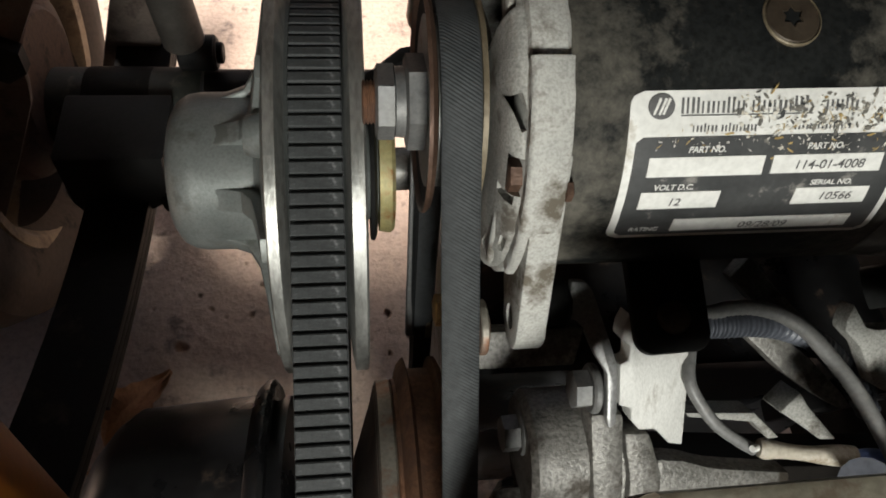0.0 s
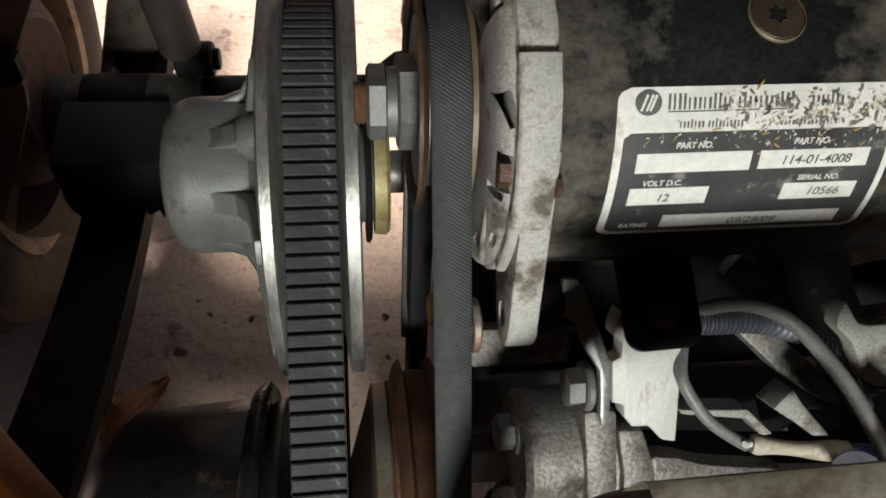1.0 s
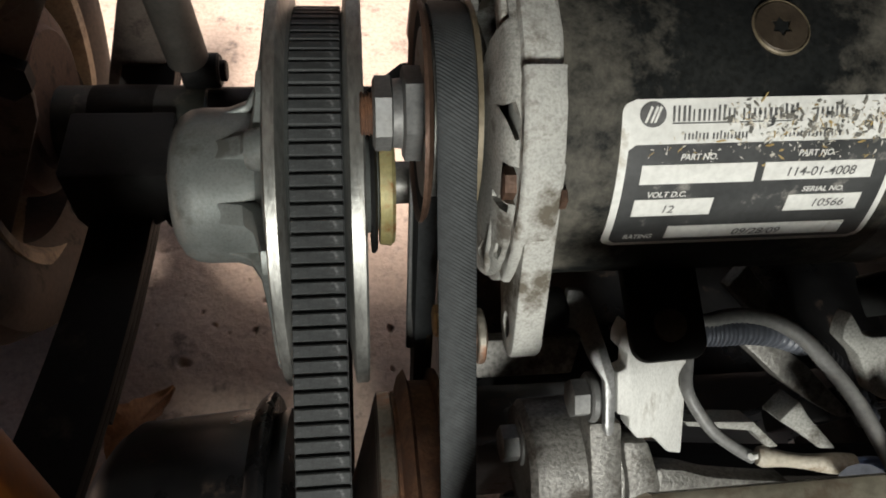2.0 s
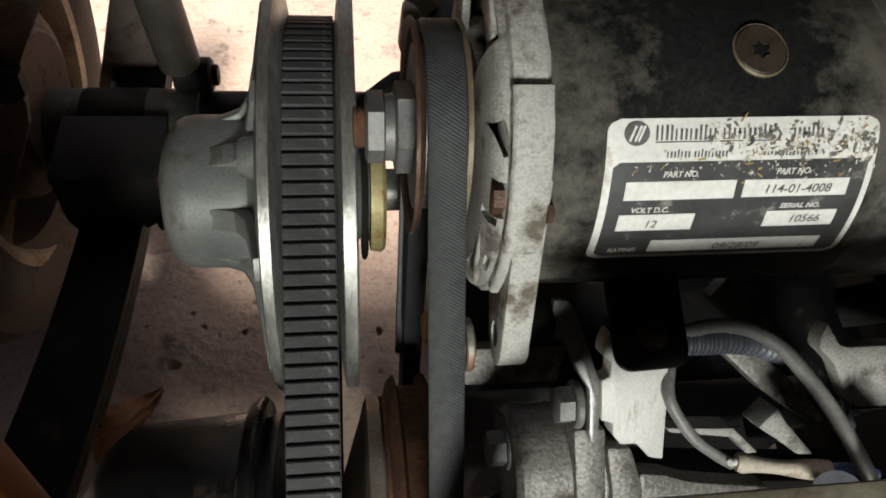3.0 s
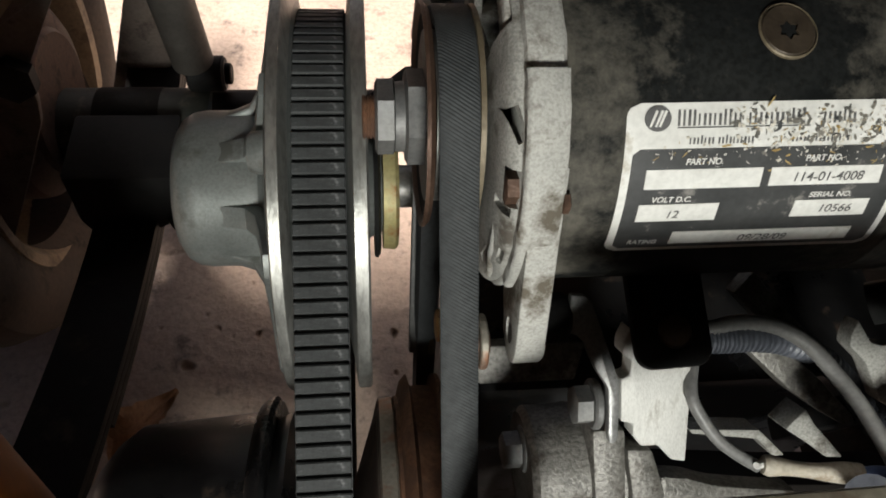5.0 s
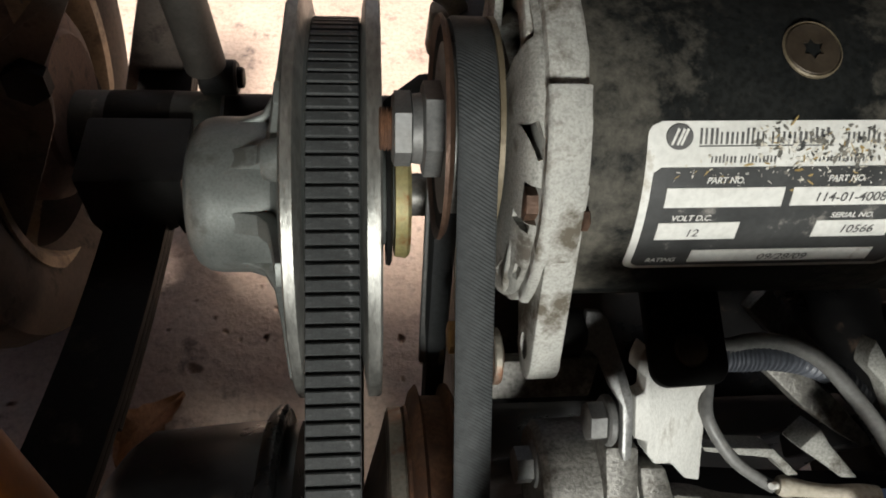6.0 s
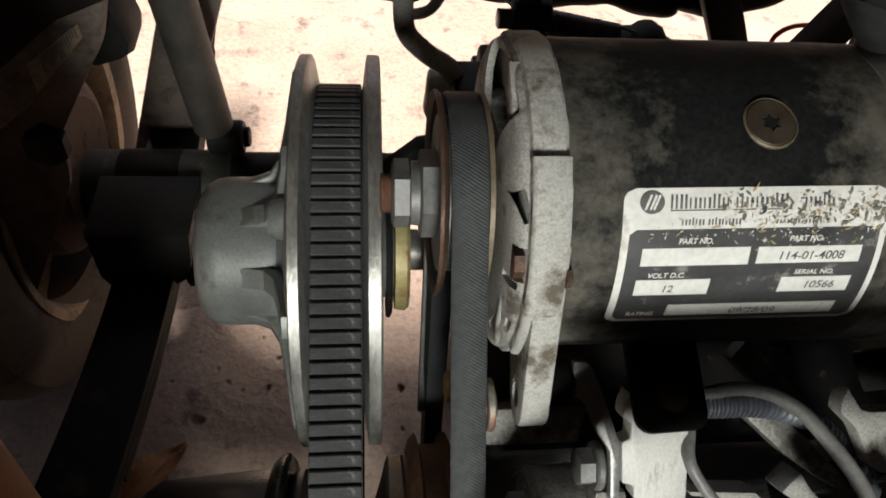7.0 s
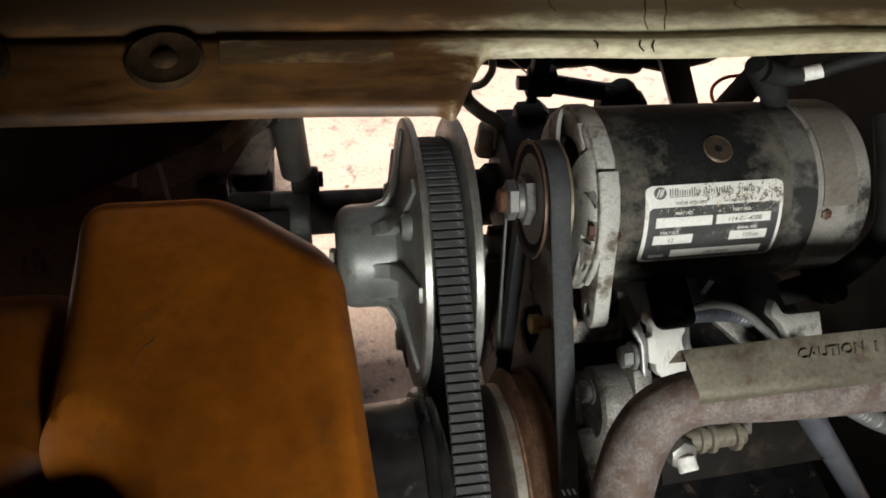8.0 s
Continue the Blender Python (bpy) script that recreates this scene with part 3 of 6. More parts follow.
# Added out of view; it covers the low sky behind the bay.
single("wall_north", box((-6.0, 2.60, -0.10), (6.0, 2.75, 0.75), 0.010), "concrete", "plain low concrete wall, added out of view beyond the yard", "wall", kind="structure")


def dry_leaf(at, turn):
    bm = bmesh.new()
    n = 14
    rows = []
    for i in range(n + 1):
        t = i / n
        w = 0.018 * math.sin(math.pi * t ** 0.8) * (1 + 0.15 * math.sin(t * 40)) + 0.0006
        row = []
        for k in range(-3, 4):
            u = k / 3
            row.append(bm.verts.new((0.085 * t, w * u, 0.012 + 0.014 * u * u + 0.012 * math.sin(t * 4.5) - 0.004 * abs(u) + 0.002 * math.sin(9 * t + 4 * u))))
        rows.append(row)
    for p, q in zip(rows, rows[1:]):
        for k in range(6):
            bm.faces.new((p[k], p[k + 1], q[k + 1], q[k]))
    bmesh.ops.solidify(bm, geom=bm.faces[:], thickness=0.0006)
    bm2 = tube([(-0.025, 0.002, 0.008), (0.0, 0.0, 0.012), (0.045, 0, 0.018), (0.085, 0, 0.007)], 0.0011, 8)
    bm = join(bm, bm2)
    bmesh.ops.transform(bm, matrix=pose(at[0], at[1], at[2], 0, 0, turn), verts=bm.verts[:])
    lowest = min(v.co.z for v in bm.verts)
    bmesh.ops.translate(bm, verts=bm.verts[:], vec=(0, 0, -lowest - 0.0005))
    return single("dry_leaf", bm, "leaf", "curled dry brown leaf lying on the concrete", "leaf")


dry_leaf((-0.2080, 0.2060, 0.0), 58)

# ---- starter generator ----
sg = thing("starter_generator", (0.15, MOTOR[0], MOTOR[1] - 0.057), "black cylindrical starter generator with cast end plate and scratched label", "starter motor")


def on_shell(x, ang, r):
    """A place on the shell: ang is degrees up from the side that faces the front."""
    a = radians(180 - ang)
    return Vector((x, MOTOR[0] + r * math.cos(a), MOTOR[1] + r * math.sin(a)))


part("shell", lathe([(0.066, 0.0), (0.066, 0.0565), (0.0675, 0.057), (0.1770, 0.057), (0.1785, 0.0565), (0.1785, 0.0)], MOTOR, 96), "dusty_shaded_shell", sg, "scuffed black painted steel shell, dusty towards both ends, top painted darker for shade")
part("end_band", lathe([(0.1775, 0.0), (0.1775, 0.0555), (0.1790, 0.0568), (0.1955, 0.0568), (0.1965, 0.055), (0.1965, 0.0)], MOTOR, 96), "grey_scuff", sg, "grey worn end band")
cap = lathe([(0.1960, 0.0), (0.1960, 0.0560), (0.1975, 0.0575), (0.2270, 0.0575), (0.2305, 0.0565), (0.2325, 0.053), (0.2335, 0.046), (0.2335, 0.0)], MOTOR, 96)
end_cap = part("end_cap", cap, "cap_worn", sg, "cast aluminium end cap")
part("cover_band", lathe([(0.1985, 0.0570), (0.1985, 0.0586), (0.2205, 0.0586), (0.2205, 0.0570), (0.1985, 0.0570)], MOTOR, 40, (75, 147)), "taupe", end_cap, "taupe cover strip over a brush window")
p0, p1 = on_shell(0.2015, 28, 0.0560), on_shell(0.2015, 28, 0.0592)
part("cap_screw", hexagon(p0, p1, 0.006, 0.0004), "copper", end_cap, "small coppery hex screw")

# cast drive end plate with an ear that reaches down to the stay


def rough_cast(bm, amount=0.0004, size=180.0):
    """Pushes a casting's skin in and out a little, as sand casting leaves it."""
    bm.normal_update()
    for v in bm.verts:
        v.co += v.normal * amount * noise.noise(v.co * size)
    return bm


ear = (0.1035, 0.4510)
ring_bm = lathe([(0.0568, 0.040), (0.0568, 0.0572), (0.0578, 0.0588), (0.0675, 0.0590), (0.0690, 0.0578), (0.0690, 0.040), (0.0568, 0.040)], MOTOR, 120)
end_plate = part("end_plate", rough_cast(ring_bm), "cast", sg, "rough cast aluminium end plate with a hanging ear", angle=40)
pad = lathe([(0.0570, 0.0570), (0.0570, 0.0606), (0.0576, 0.0614), (0.0584, 0.0617), (0.0676, 0.0617), (0.0688, 0.0610), (0.0690, 0.0570)], MOTOR, 40, (121.6, 196))
part("rim_pad", rough_cast(join(pad, prism([(MOTOR[0] + r * math.cos(radians(121.6)), MOTOR[1] + r * math.sin(radians(121.6))) for r in (0.0560, 0.0615)] + [(MOTOR[0] + r * math.cos(radians(122.4)), MOTOR[1] + r * math.sin(radians(122.4))) for r in (0.0615, 0.0560)], 0.0572, 0.0688)), 0.0003), "cast", end_plate, "raised pad on the rim")
# the ear: a thick lug that leaves the rim in a straight front and ends in a round foot
ear_dir = Vector((-0.60, -0.80))
ear_front = Vector((-0.80, 0.60))
e0 = Vector(ear)
top_in = Vector(MOTOR) + ear_front * 0.0440 + ear_dir * 0.012
lug = [tuple(Vector(MOTOR) + ear_front * 0.0600 + ear_dir * 0.004), tuple(e0 + ear_front * 0.0110)]
lug += [tuple(e0 + ear_front * 0.0110 * math.cos(radians(g)) + ear_dir * 0.0110 * math.sin(radians(g))) for g in (20, 40, 60, 75, 90, 110, 135, 160, 180)]
lug += [tuple(e0 - ear_front * 0.0130 - ear_dir * 0.010), tuple(Vector(MOTOR) + ear_front * 0.0330 + ear_dir * 0.030), tuple(top_in)]
lug_bm = carve(prism(lug, 0.0600, 0.0700, 0.0010), [cylinder((0.050, *ear), (0.080, *ear), 0.0045, 20)])
part("ear", rough_cast(lug_bm, 0.0003), "cast", end_plate, "bright cast ear with a bolt hole", angle=40)
nose = lathe([(0.0595, 0.0545), (0.0595, 0.0572), (0.0562, 0.0572), (0.0545, 0.0562), (0.0530, 0.0540), (0.0520, 0.0505), (0.0512, 0.0450), (0.0506, 0.0300), (0.0504, 0.0060),
              (0.0530, 0.0060), (0.0532, 0.0300), (0.0538, 0.0450), (0.0550, 0.0515), (0.0572, 0.0545), (0.0595, 0.0545)], MOTOR, 96)


def slot(el, length, x, width, deep):
    return slab(on_shell(x, el, 0.0600 - deep), on_shell(x, el, 0.0660), (1, 0, 0), length, width)


hollow = lathe([(0.0400, 0.0300), (0.0400, 0.0700), (0.0528, 0.0700), (0.0552, 0.0528), (0.0640, 0.0510), (0.0640, 0.0300), (0.0400, 0.0300)], MOTOR, 40, (52.0, 106.0))
bmesh.ops.contextual_create(hollow, geom=[e for e in hollow.edges if e.is_boundary])
bmesh.ops.holes_fill(hollow, edges=[e for e in hollow.edges if e.is_boundary], sides=0)
bmesh.ops.recalc_face_normals(hollow, faces=hollow.faces[:])
nose = carve(nose, [hollow, slab(on_shell(0.0553, 44.0, 0.030), on_shell(0.0553, 44.0, 0.066), (1, 0.30, 0.25), 0.0100, 0.0036), slot(25, 0.0120, 0.0556, 0.0056, 0.020), slot(17, 0.0030, 0.0520, 0.0060, 0.012),
                    slot(-4, 0.0080, 0.0545, 0.0016, 0.010), slot(-18, 0.0100, 0.0512, 0.0020, 0.012)])
part("nose_casting", rough_cast(nose, 0.0005), "cast_mid", end_plate, "rounded speckled casting", angle=50)
part("nose_fin", rough_cast(slab(on_shell(0.0556, 97, 0.0535), on_shell(0.0552, 76, 0.0500), (1, 0, 0), 0.0090, 0.0046, 0.0010), 0.0003), "cast", end_plate, "bright cast fin")
for x, a0, a1, w in ((0.0535, 6, -26, 0.0040), (0.0572, 16, -12, 0.0036)):
    rib_line = [on_shell(x + 0.0012 * k / 5, a0 + (a1 - a0) * k / 5, 0.0490 + 0.0012 * k) for k in range(6)]
    part("lower_rib", tube(rib_line, lambda t: w * 0.5 * (0.45 + 0.75 * math.sin(math.pi * (0.15 + 0.75 * t))), 12, smooth_n=5), "cast", end_plate)
part("through_bolt", hexagon(on_shell(0.0530, 23.5, 0.0520), on_shell(0.0595, 23.5, 0.0520), 0.0088, 0.0005, 12), "copper", end_plate, "rusty hex bolt head in a slot")
part("side_nut", hexagon(on_shell(0.0686, 22, 0.0585), on_shell(0.0712, 22, 0.0585), 0.0060, 0.0004), "copper", end_plate)

# pulley, nut and stud
pulley = part("pulley", lathe([(0.0340, 0.010), (0.0340, 0.0290), (0.0480, 0.0290), (0.0480, 0.010)], MOTOR, 64), "steel", sg, "grooved steel pulley")
# near-black frame colour stands in for the shade on this flange face
flange = part("flange", lathe([(0.0355, 0.008), (0.0350, 0.018), (0.0335, 0.0360), (0.0345, 0.0364), (0.0354, 0.033), (0.0362, 0.027), (0.0365, 0.008)], MOTOR, 72), "frame", pulley, "dished pulley flange, blackened for its shaded face")
part("flange_edge", lathe([(0.0338, 0.0345), (0.0322, 0.0366), (0.0321, 0.0378), (0.0333, 0.0381), (0.0348, 0.0364), (0.0338, 0.0345)], MOTOR, 72), "copper", flange, "coppery worn edge")
part("flange", lathe([(0.0465, 0.008), (0.0470, 0.028), (0.0484, 0.0372), (0.0500, 0.0375), (0.0494, 0.028), (0.0485, 0.008)], MOTOR, 72), "ring", pulley, "pulley flange with a tan worn edge")
part("collar_nut", hexagon((0.0272, *MOTOR), (0.0358, *MOTOR), 0.0285, 0.0009, 8), "zinc", pulley, "large grey hex collar")
part("washer", lathe([(0.0240, 0.006), (0.0240, 0.0118), (0.0275, 0.0122), (0.0275, 0.006)], MOTOR, 40), "zinc", pulley)
part("nut", hexagon((0.0172, *MOTOR), (0.0244, *MOTOR), 0.0225, 0.0009, 20), "zinc", pulley, "grey hex nut")
thread = [(0.0128, 0.0)]
for k in range(5):
    thread += [(0.0130 + 0.0012 * k, 0.0068), (0.0136 + 0.0012 * k, 0.0077)]
thread += [(0.0195, 0.0077), (0.0195, 0.0)]
part("threaded_stud", lathe(thread, MOTOR, 32), "rust", pulley, "rusty threaded shaft end")

# countersunk field screw
sc = on_shell(0.1344, 71.1, 0.0566)
nrm = (sc - Vector((0.1344, *MOTOR))).normalized()
head = cylinder(sc - nrm * 0.002, sc + nrm * 0.0010, 0.0082, 40, 0.0005)
star = bmesh.new()
su, sv = X, nrm.cross(X)
tip = [star.verts.new(sc - nrm * 0.0012 + (su * math.cos(k * math.pi / 6) + sv * math.sin(k * math.pi / 6)) * (0.0034 if k % 2 else 0.0022)) for k in range(12)]
sf = star.faces.new(tip)
for v in bmesh.ops.extrude_face_region(star, geom=[sf])["geom"]:
    if isinstance(v, bmesh.types.BMVert):
        v.co += nrm * 0.005
screw = part("field_screw", carve(head, [star]), "bronze", sg, "brownish pole screw with a star socket")
ringbm = cylinder(sc - nrm * 0.002, sc + nrm * 0.0009, 0.0089, 40, 0.0004)
part("screw_ring", carve(ringbm, [cylinder(sc - nrm * 0.004, sc + nrm * 0.004, 0.0084, 40)]), "ring", screw, "tan ring round the screw")

# ---- the rating label, wrapped on the shell ----


def wrap(x0, x1, a0, a1, r, nx=2, na=14, skew=0.0, round_to=0.0):
    """A thin curved plate on the shell between two places along it and two angles; skew leans its ends."""
    bm = bmesh.new()
    rows = []
    for j in range(na + 1):
        f = j / na
        ang = a0 + (a1 - a0) * f
        s = skew * (1 - f)
        inset = 0.0
        if round_to:
            d = min(f, 1 - f) * abs(a1 - a0) * radians(1) * r
            inset = round_to - math.sqrt(max(0.0, round_to ** 2 - (round_to - min(d, round_to)) ** 2))
        lo, hi = x0 + s + inset, x1 + s - inset
        line = [lo + (hi - lo) * i / nx for i in range(nx + 1)]
        rows.append([bm.verts.new(on_shell(x, tip(x, ang), r)) for x in line])
    for p, q in zip(rows, rows[1:]):
        for i in range(nx):
            bm.faces.new((p[i], p[i + 1], q[i + 1], q[i]))
    bmesh.ops.recalc_face_normals(bm, faces=bm.faces[:])
    g = bmesh.ops.extrude_face_region(bm, geom=bm.faces[:])
    for v in g["geom"]:
        if isinstance(v, bmesh.types.BMVert):
            d = Vector((0, v.co.y - MOTOR[0], v.co.z - MOTOR[1])).normalized()
            v.co -= d * 0.0003
    return bm


def letters(text, x, ang, height, r, width, shear=0.15, bold=0.0):
    """Words laid round the shell, starting at x, with their feet at the angle."""
    cu = bpy.data.curves.new("words", "FONT")
    cu.body, cu.size, cu.shear, cu.offset = text, 1.0, shear, bold
    ob = new("words", cu)
    bpy.context.view_layer.update()
    me = bpy.data.meshes.new_from_object(ob.evaluated_get(bpy.context.evaluated_depsgraph_get()))
    bm = bmesh.new()
    bm.from_mesh(me)
    bpy.data.objects.remove(ob)
    bpy.data.meshes.remove(me)
    k = height / 0.70
    across = width / max(v.co.x for v in bm.verts)
    for v in bm.verts:
        along = x + v.co.x * across
        v.co = on_shell(along, tip(along, ang + math.degrees(v.co.y * k / r)), r)
    return bm


R0 = 0.0573
TURN = 14.0


def tip(x, ang):
    """The label sits a little askew: its lines climb round the shell along its length."""
    return ang + TURN * (x - 0.0870)


label = part("label", wrap(0.0858, 0.1722, 0.3, 49.8, R0, 16, 40, 0.0, 0.004), "label_white", sg, "white and black rating label with a torn top")
part("label_field", wrap(0.0882, 0.1700, 2.0, 36.9, R0 + 0.00025, 12, 24, 0.0, 0.0022), "label_black", label)
for x0, x1, a0, a1 in ((0.0928, 0.1278, 25.0, 31.0), (0.1304, 0.1649, 25.2, 30.9), (0.0925, 0.1170, 13.8, 19.9), (0.1406, 0.1643, 14.1, 20.0), (0.1056, 0.1632, 3.9, 9.2)):
    part("label_box", wrap(x0, x1, a0, a1, R0 + 0.0005, 6, 8), "label_white", label)
for words, x, ang, h, width, mat in (("PART NO.", 0.1039, 32.4, 0.0018, 0.0112, "label_white"), ("PART NO.", 0.1399, 32.7, 0.0018, 0.0114, "label_white"),
                                     ("VOLT D.C.", 0.0957, 20.8, 0.0018, 0.0122, "label_white"), ("SERIAL NO.", 0.1441, 21.2, 0.0017, 0.0134, "label_white"),
                                     ("RATING", 0.0921, 4.5, 0.0018, 0.0094, "label_white"), ("114-01-4008", 0.1371, 26.5, 0.0028, 0.0224, "ink"),
                                     ("12", 0.1011, 15.1, 0.0027, 0.0041, "ink"), ("10566", 0.1485, 15.7, 0.0028, 0.0108, "ink"), ("09/28/09", 0.1269, 4.8, 0.0027, 0.0160, "ink")):
    part("lettering", letters(words, x, ang, h, R0 + 0.0007, width, bold=0.022 if mat == "label_white" else 0.006), mat, label, smooth=False)
# maker's line and mark as plain shapes
rng = random.Random(5)


def bar_row(x0, x1, ang, high, step):
    x = x0
    while x < x1:
        w = step * rng.uniform(0.30, 0.50)
        part("print_bar", wrap(x, x + w, ang, ang + high * rng.choice((0.75, 0.75, 1.0)), R0 + 0.00025, 1, 2), "ink", label)
        x += step


bar_row(0.1006, 0.1200, 43.4, 4.4, 0.0015)
bar_row(0.1215, 0.1375, 43.4, 4.4, 0.0016)
bar_row(0.1440, 0.1538, 43.4, 4.2, 0.0015)
bar_row(0.1045, 0.1115, 38.2, 2.4, 0.0011)
bar_row(0.1130, 0.1235, 38.2, 2.4, 0.0011)
bar_row(0.1350, 0.1524, 38.3, 1.7, 0.0012)
part("print_bar", wrap(0.1006, 0.1400, 42.7, 43.0, R0 + 0.00025, 3, 2), "ink", label)
mk = bmesh.new()
mk.faces.new([mk.verts.new(on_shell(0.0947 + 0.0039 * math.cos(k * math.pi / 14), 45.6 + math.degrees(0.0036 * math.sin(k * math.pi / 14) / R0), R0 + 0.0003)) for k in range(28)])
mark = part("mark", mk, "ink", label, "round dark mark", smooth=False)
for s in (-0.0013, 0.0003, 0.0014):
    sl_ = bmesh.new()
    sl_.faces.new([sl_.verts.new(on_shell(0.0947 + s + dx, 45.6 + da, R0 + 0.0005)) for dx, da in ((-0.0012, -2.2), (-0.0006, -2.4), (0.0013, 2.0), (0.0006, 2.4))])
    part("mark_slash", sl_, "label_white", mark, smooth=False)


def scraps(count, spread, size, lift, mat, name, text, slim=(0.35, 0.9)):
    """Small torn scraps of one kind, strewn over the label's top."""
    bm = bmesh.new()
    for _ in range(count):
        x, ang = spread()
        c = on_shell(x, ang, R0 + 0.0002 + rng.random() * 0.0003)
        n = (c - Vector((x, *MOTOR))).normalized()
        a = rng.random() * 6.3
        t = X * math.cos(a) + n.cross(X) * math.sin(a)
        s = n.cross(t)
        ln, w = size[0] + (size[1] - size[0]) * rng.random() ** 1.8, rng.uniform(*slim)
        ph = rng.random() * 6
        ring = []
        for k in range(9):
            q = 2 * math.pi * k / 9
            r = ln * (0.7 + 0.45 * math.sin(2 * q + ph) * rng.random())
            ring.append(bm.verts.new(c + t * math.cos(q) * r + s * math.sin(q) * r * w + n * lift * max(0.0, math.cos(q)) * rng.random()))
        bm.faces.new(ring)
    p = part(name, bm, mat, label, text, smooth=False)
    p["kind"] = "stuff"


def torn():
    x = 0.116 + 0.056 * rng.random() ** 0.8
    return x, rng.triangular(35, 50.5, 45)


def low():
    x = 0.093 + 0.077 * rng.random()
    return x, rng.triangular(30, 41, 36)


scraps(150, torn, (0.0004, 0.0020), 0.0, "glue_grey", "bare_spot", "grey bare spots where the label is gone", (0.25, 0.8))
scraps(16, torn, (0.0006, 0.0020), 0.0, "label_black", "dark_spot", "dark torn spots")
scraps(34, low, (0.0006, 0.0020), 0.0, "old_glue", "glue_spot", "tan strokes of old glue", (0.12, 0.35))
scraps(44, torn, (0.0006, 0.0022), 0.0, "old_glue", "glue_spot", "tan strokes of old glue", (0.12, 0.4))
scraps(110, low, (0.0002, 0.0011), 0.0002, "flake", "peeled_flake", "curled white flakes of torn label", (0.15, 0.8))
scraps(260, torn, (0.0002, 0.0013), 0.0002, "flake", "peeled_flake", "curled white flakes of torn label", (0.15, 0.8))

# ---- starter belt ----


def sweep_belt(path, profile, uv=False):
    """A belt body: a cross-section of (x, height) carried along the closed line."""
    bm = bmesh.new()
    layer = bm.loops.layers.uv.new("UVMap") if uv else None
    rings = []
    for p, t in path:
        n = Vector((t.y, -t.x))
        rings.append([bm.verts.new((x, p.x + n.x * h, p.y + n.y * h)) for x, h in profile])
    m, k = len(rings), len(profile)
    for i in range(m):
        for j in range(k):
            f = bm.faces.new((rings[i][j], rings[i][(j + 1) % k], rings[(i + 1) % m][(j + 1) % k], rings[(i + 1) % m][j]))
            if uv:
                for lp, (a, b) in zip(f.loops, ((i, j), (i, j + 1), (i + 1, j + 1), (i + 1, j))):
                    lp[layer].uv = (profile[b % k][0], a * 0.004)
    return bm


SB = 0.0420
sb_path = belt_path(MOTOR, 0.0365, DRIVE, 0.1010, 0.004)
sbelt = thing("starter_belt", (SB, 0.12, 0.36), "dark grey rubber starter belt with a slanting weave", "drive belt")


def belt_lean(z):
    """The belt runs a little askew: it drifts outward on its way down."""
    return 0.0150 * max(0.0, MOTOR[1] - z)


band = sweep_belt(sb_path, [(SB - 0.0062, 0.0), (SB - 0.0052, 0.0008), (SB + 0.0052, 0.0008), (SB + 0.0062, 0.0), (SB + 0.0046, -0.007), (SB - 0.0046, -0.007)], True)
for v in band.verts:
    v.co.x += belt_lean(v.co.z)
part("band", band, "weave", sbelt, angle=60)

for k in range(5):
    p, t = min(sb_path, key=lambda q: abs(q[0].y - (0.3500 + 0.0055 * k)) + (0.0 if q[0].x < 0.08 else 9.0))
    n = Vector((t.y, -t.x))
    c = Vector((SB + belt_lean(p.y), p.x + n.x * 0.0010, p.y + n.y * 0.0010))
    d = Vector((0, t.x, t.y))
    for s in (-1, 0, 1):
        part("print_mark", slab(c + X * (0.0034 * s - 0.0011) - d * 0.0019, c + X * (0.0034 * s + 0.0009) + d * 0.0019, X, 0.0003, 0.0013), "label_white", sbelt)

# ---- driven clutch ----
dc = thing("driven_clutch", (0.0, DRIVEN[0], DRIVEN[1] - 0.115), "grey cast driven clutch with ribbed bell and bright rims", "clutch")
BX = -0.0069
moving = part("moving_sheave", lathe([(-0.0868, 0.0), (-0.0868, 0.0290), (-0.0855, 0.0345), (-0.0820, 0.0400), (-0.0770, 0.0430), (-0.0710, 0.0440), (-0.0430, 0.0442), (-0.0395, 0.0450),
                                       (-0.0368, 0.0480), (-0.0345, 0.0560), (-0.0312, 0.0850), (-0.0285, 0.1030), (-0.0270, 0.1110), (-0.0258, 0.1110), (-0.0208, 0.1110), (-0.0030, 0.040), (-0.0030, 0.0)], DRIVEN, 120), "clutch", dc, "bell-shaped cast movable sheave")
part("rim", lathe([(-0.0282, 0.1030), (-0.0270, 0.1138), (-0.0263, 0.1147), (-0.0216, 0.1147), (-0.0209, 0.1139), (-0.0185, 0.1020), (-0.0282, 0.1030)], DRIVEN, 120), "machined", moving, "bright machined rim with scratches")
for k in range(8):
    a = 147.5 + 45 * k
    g = prism([(-0.0640, 0.0430), (-0.0550, 0.0446), (-0.0460, 0.0480), (-0.0400, 0.0580), (-0.0360, 0.0760), (-0.0305, 0.1060), (-0.0250, 0.1060), (-0.0290, 0.0430)], -0.0062, 0.0062, 0.0012, "z")
    for v in g.verts:
        v.co = Vector((v.co.x, v.co.z, v.co.y))
    bmesh.ops.transform(g, matrix=Matrix.Translation((0, *DRIVEN)) @ Matrix.Rotation(radians(a), 4, "X"), verts=g.verts[:])
    part("rib", g, "clutch", moving)
for a in (116.0, 236.0, 356.0):
    c = Vector((0, math.cos(radians(a)), math.sin(radians(a))))
    base = Vector((0, *DRIVEN)) + c * 0.0790
    boss = cylinder(base + X * -0.0385, base + X * -0.026, 0.0095, 28, 0.001, 0.0115)
    part("boss", carve(boss, [cylinder(base + X * -0.060, base + X * -0.030, 0.0056, 24)]), "clutch", moving, "round boss with a hole")
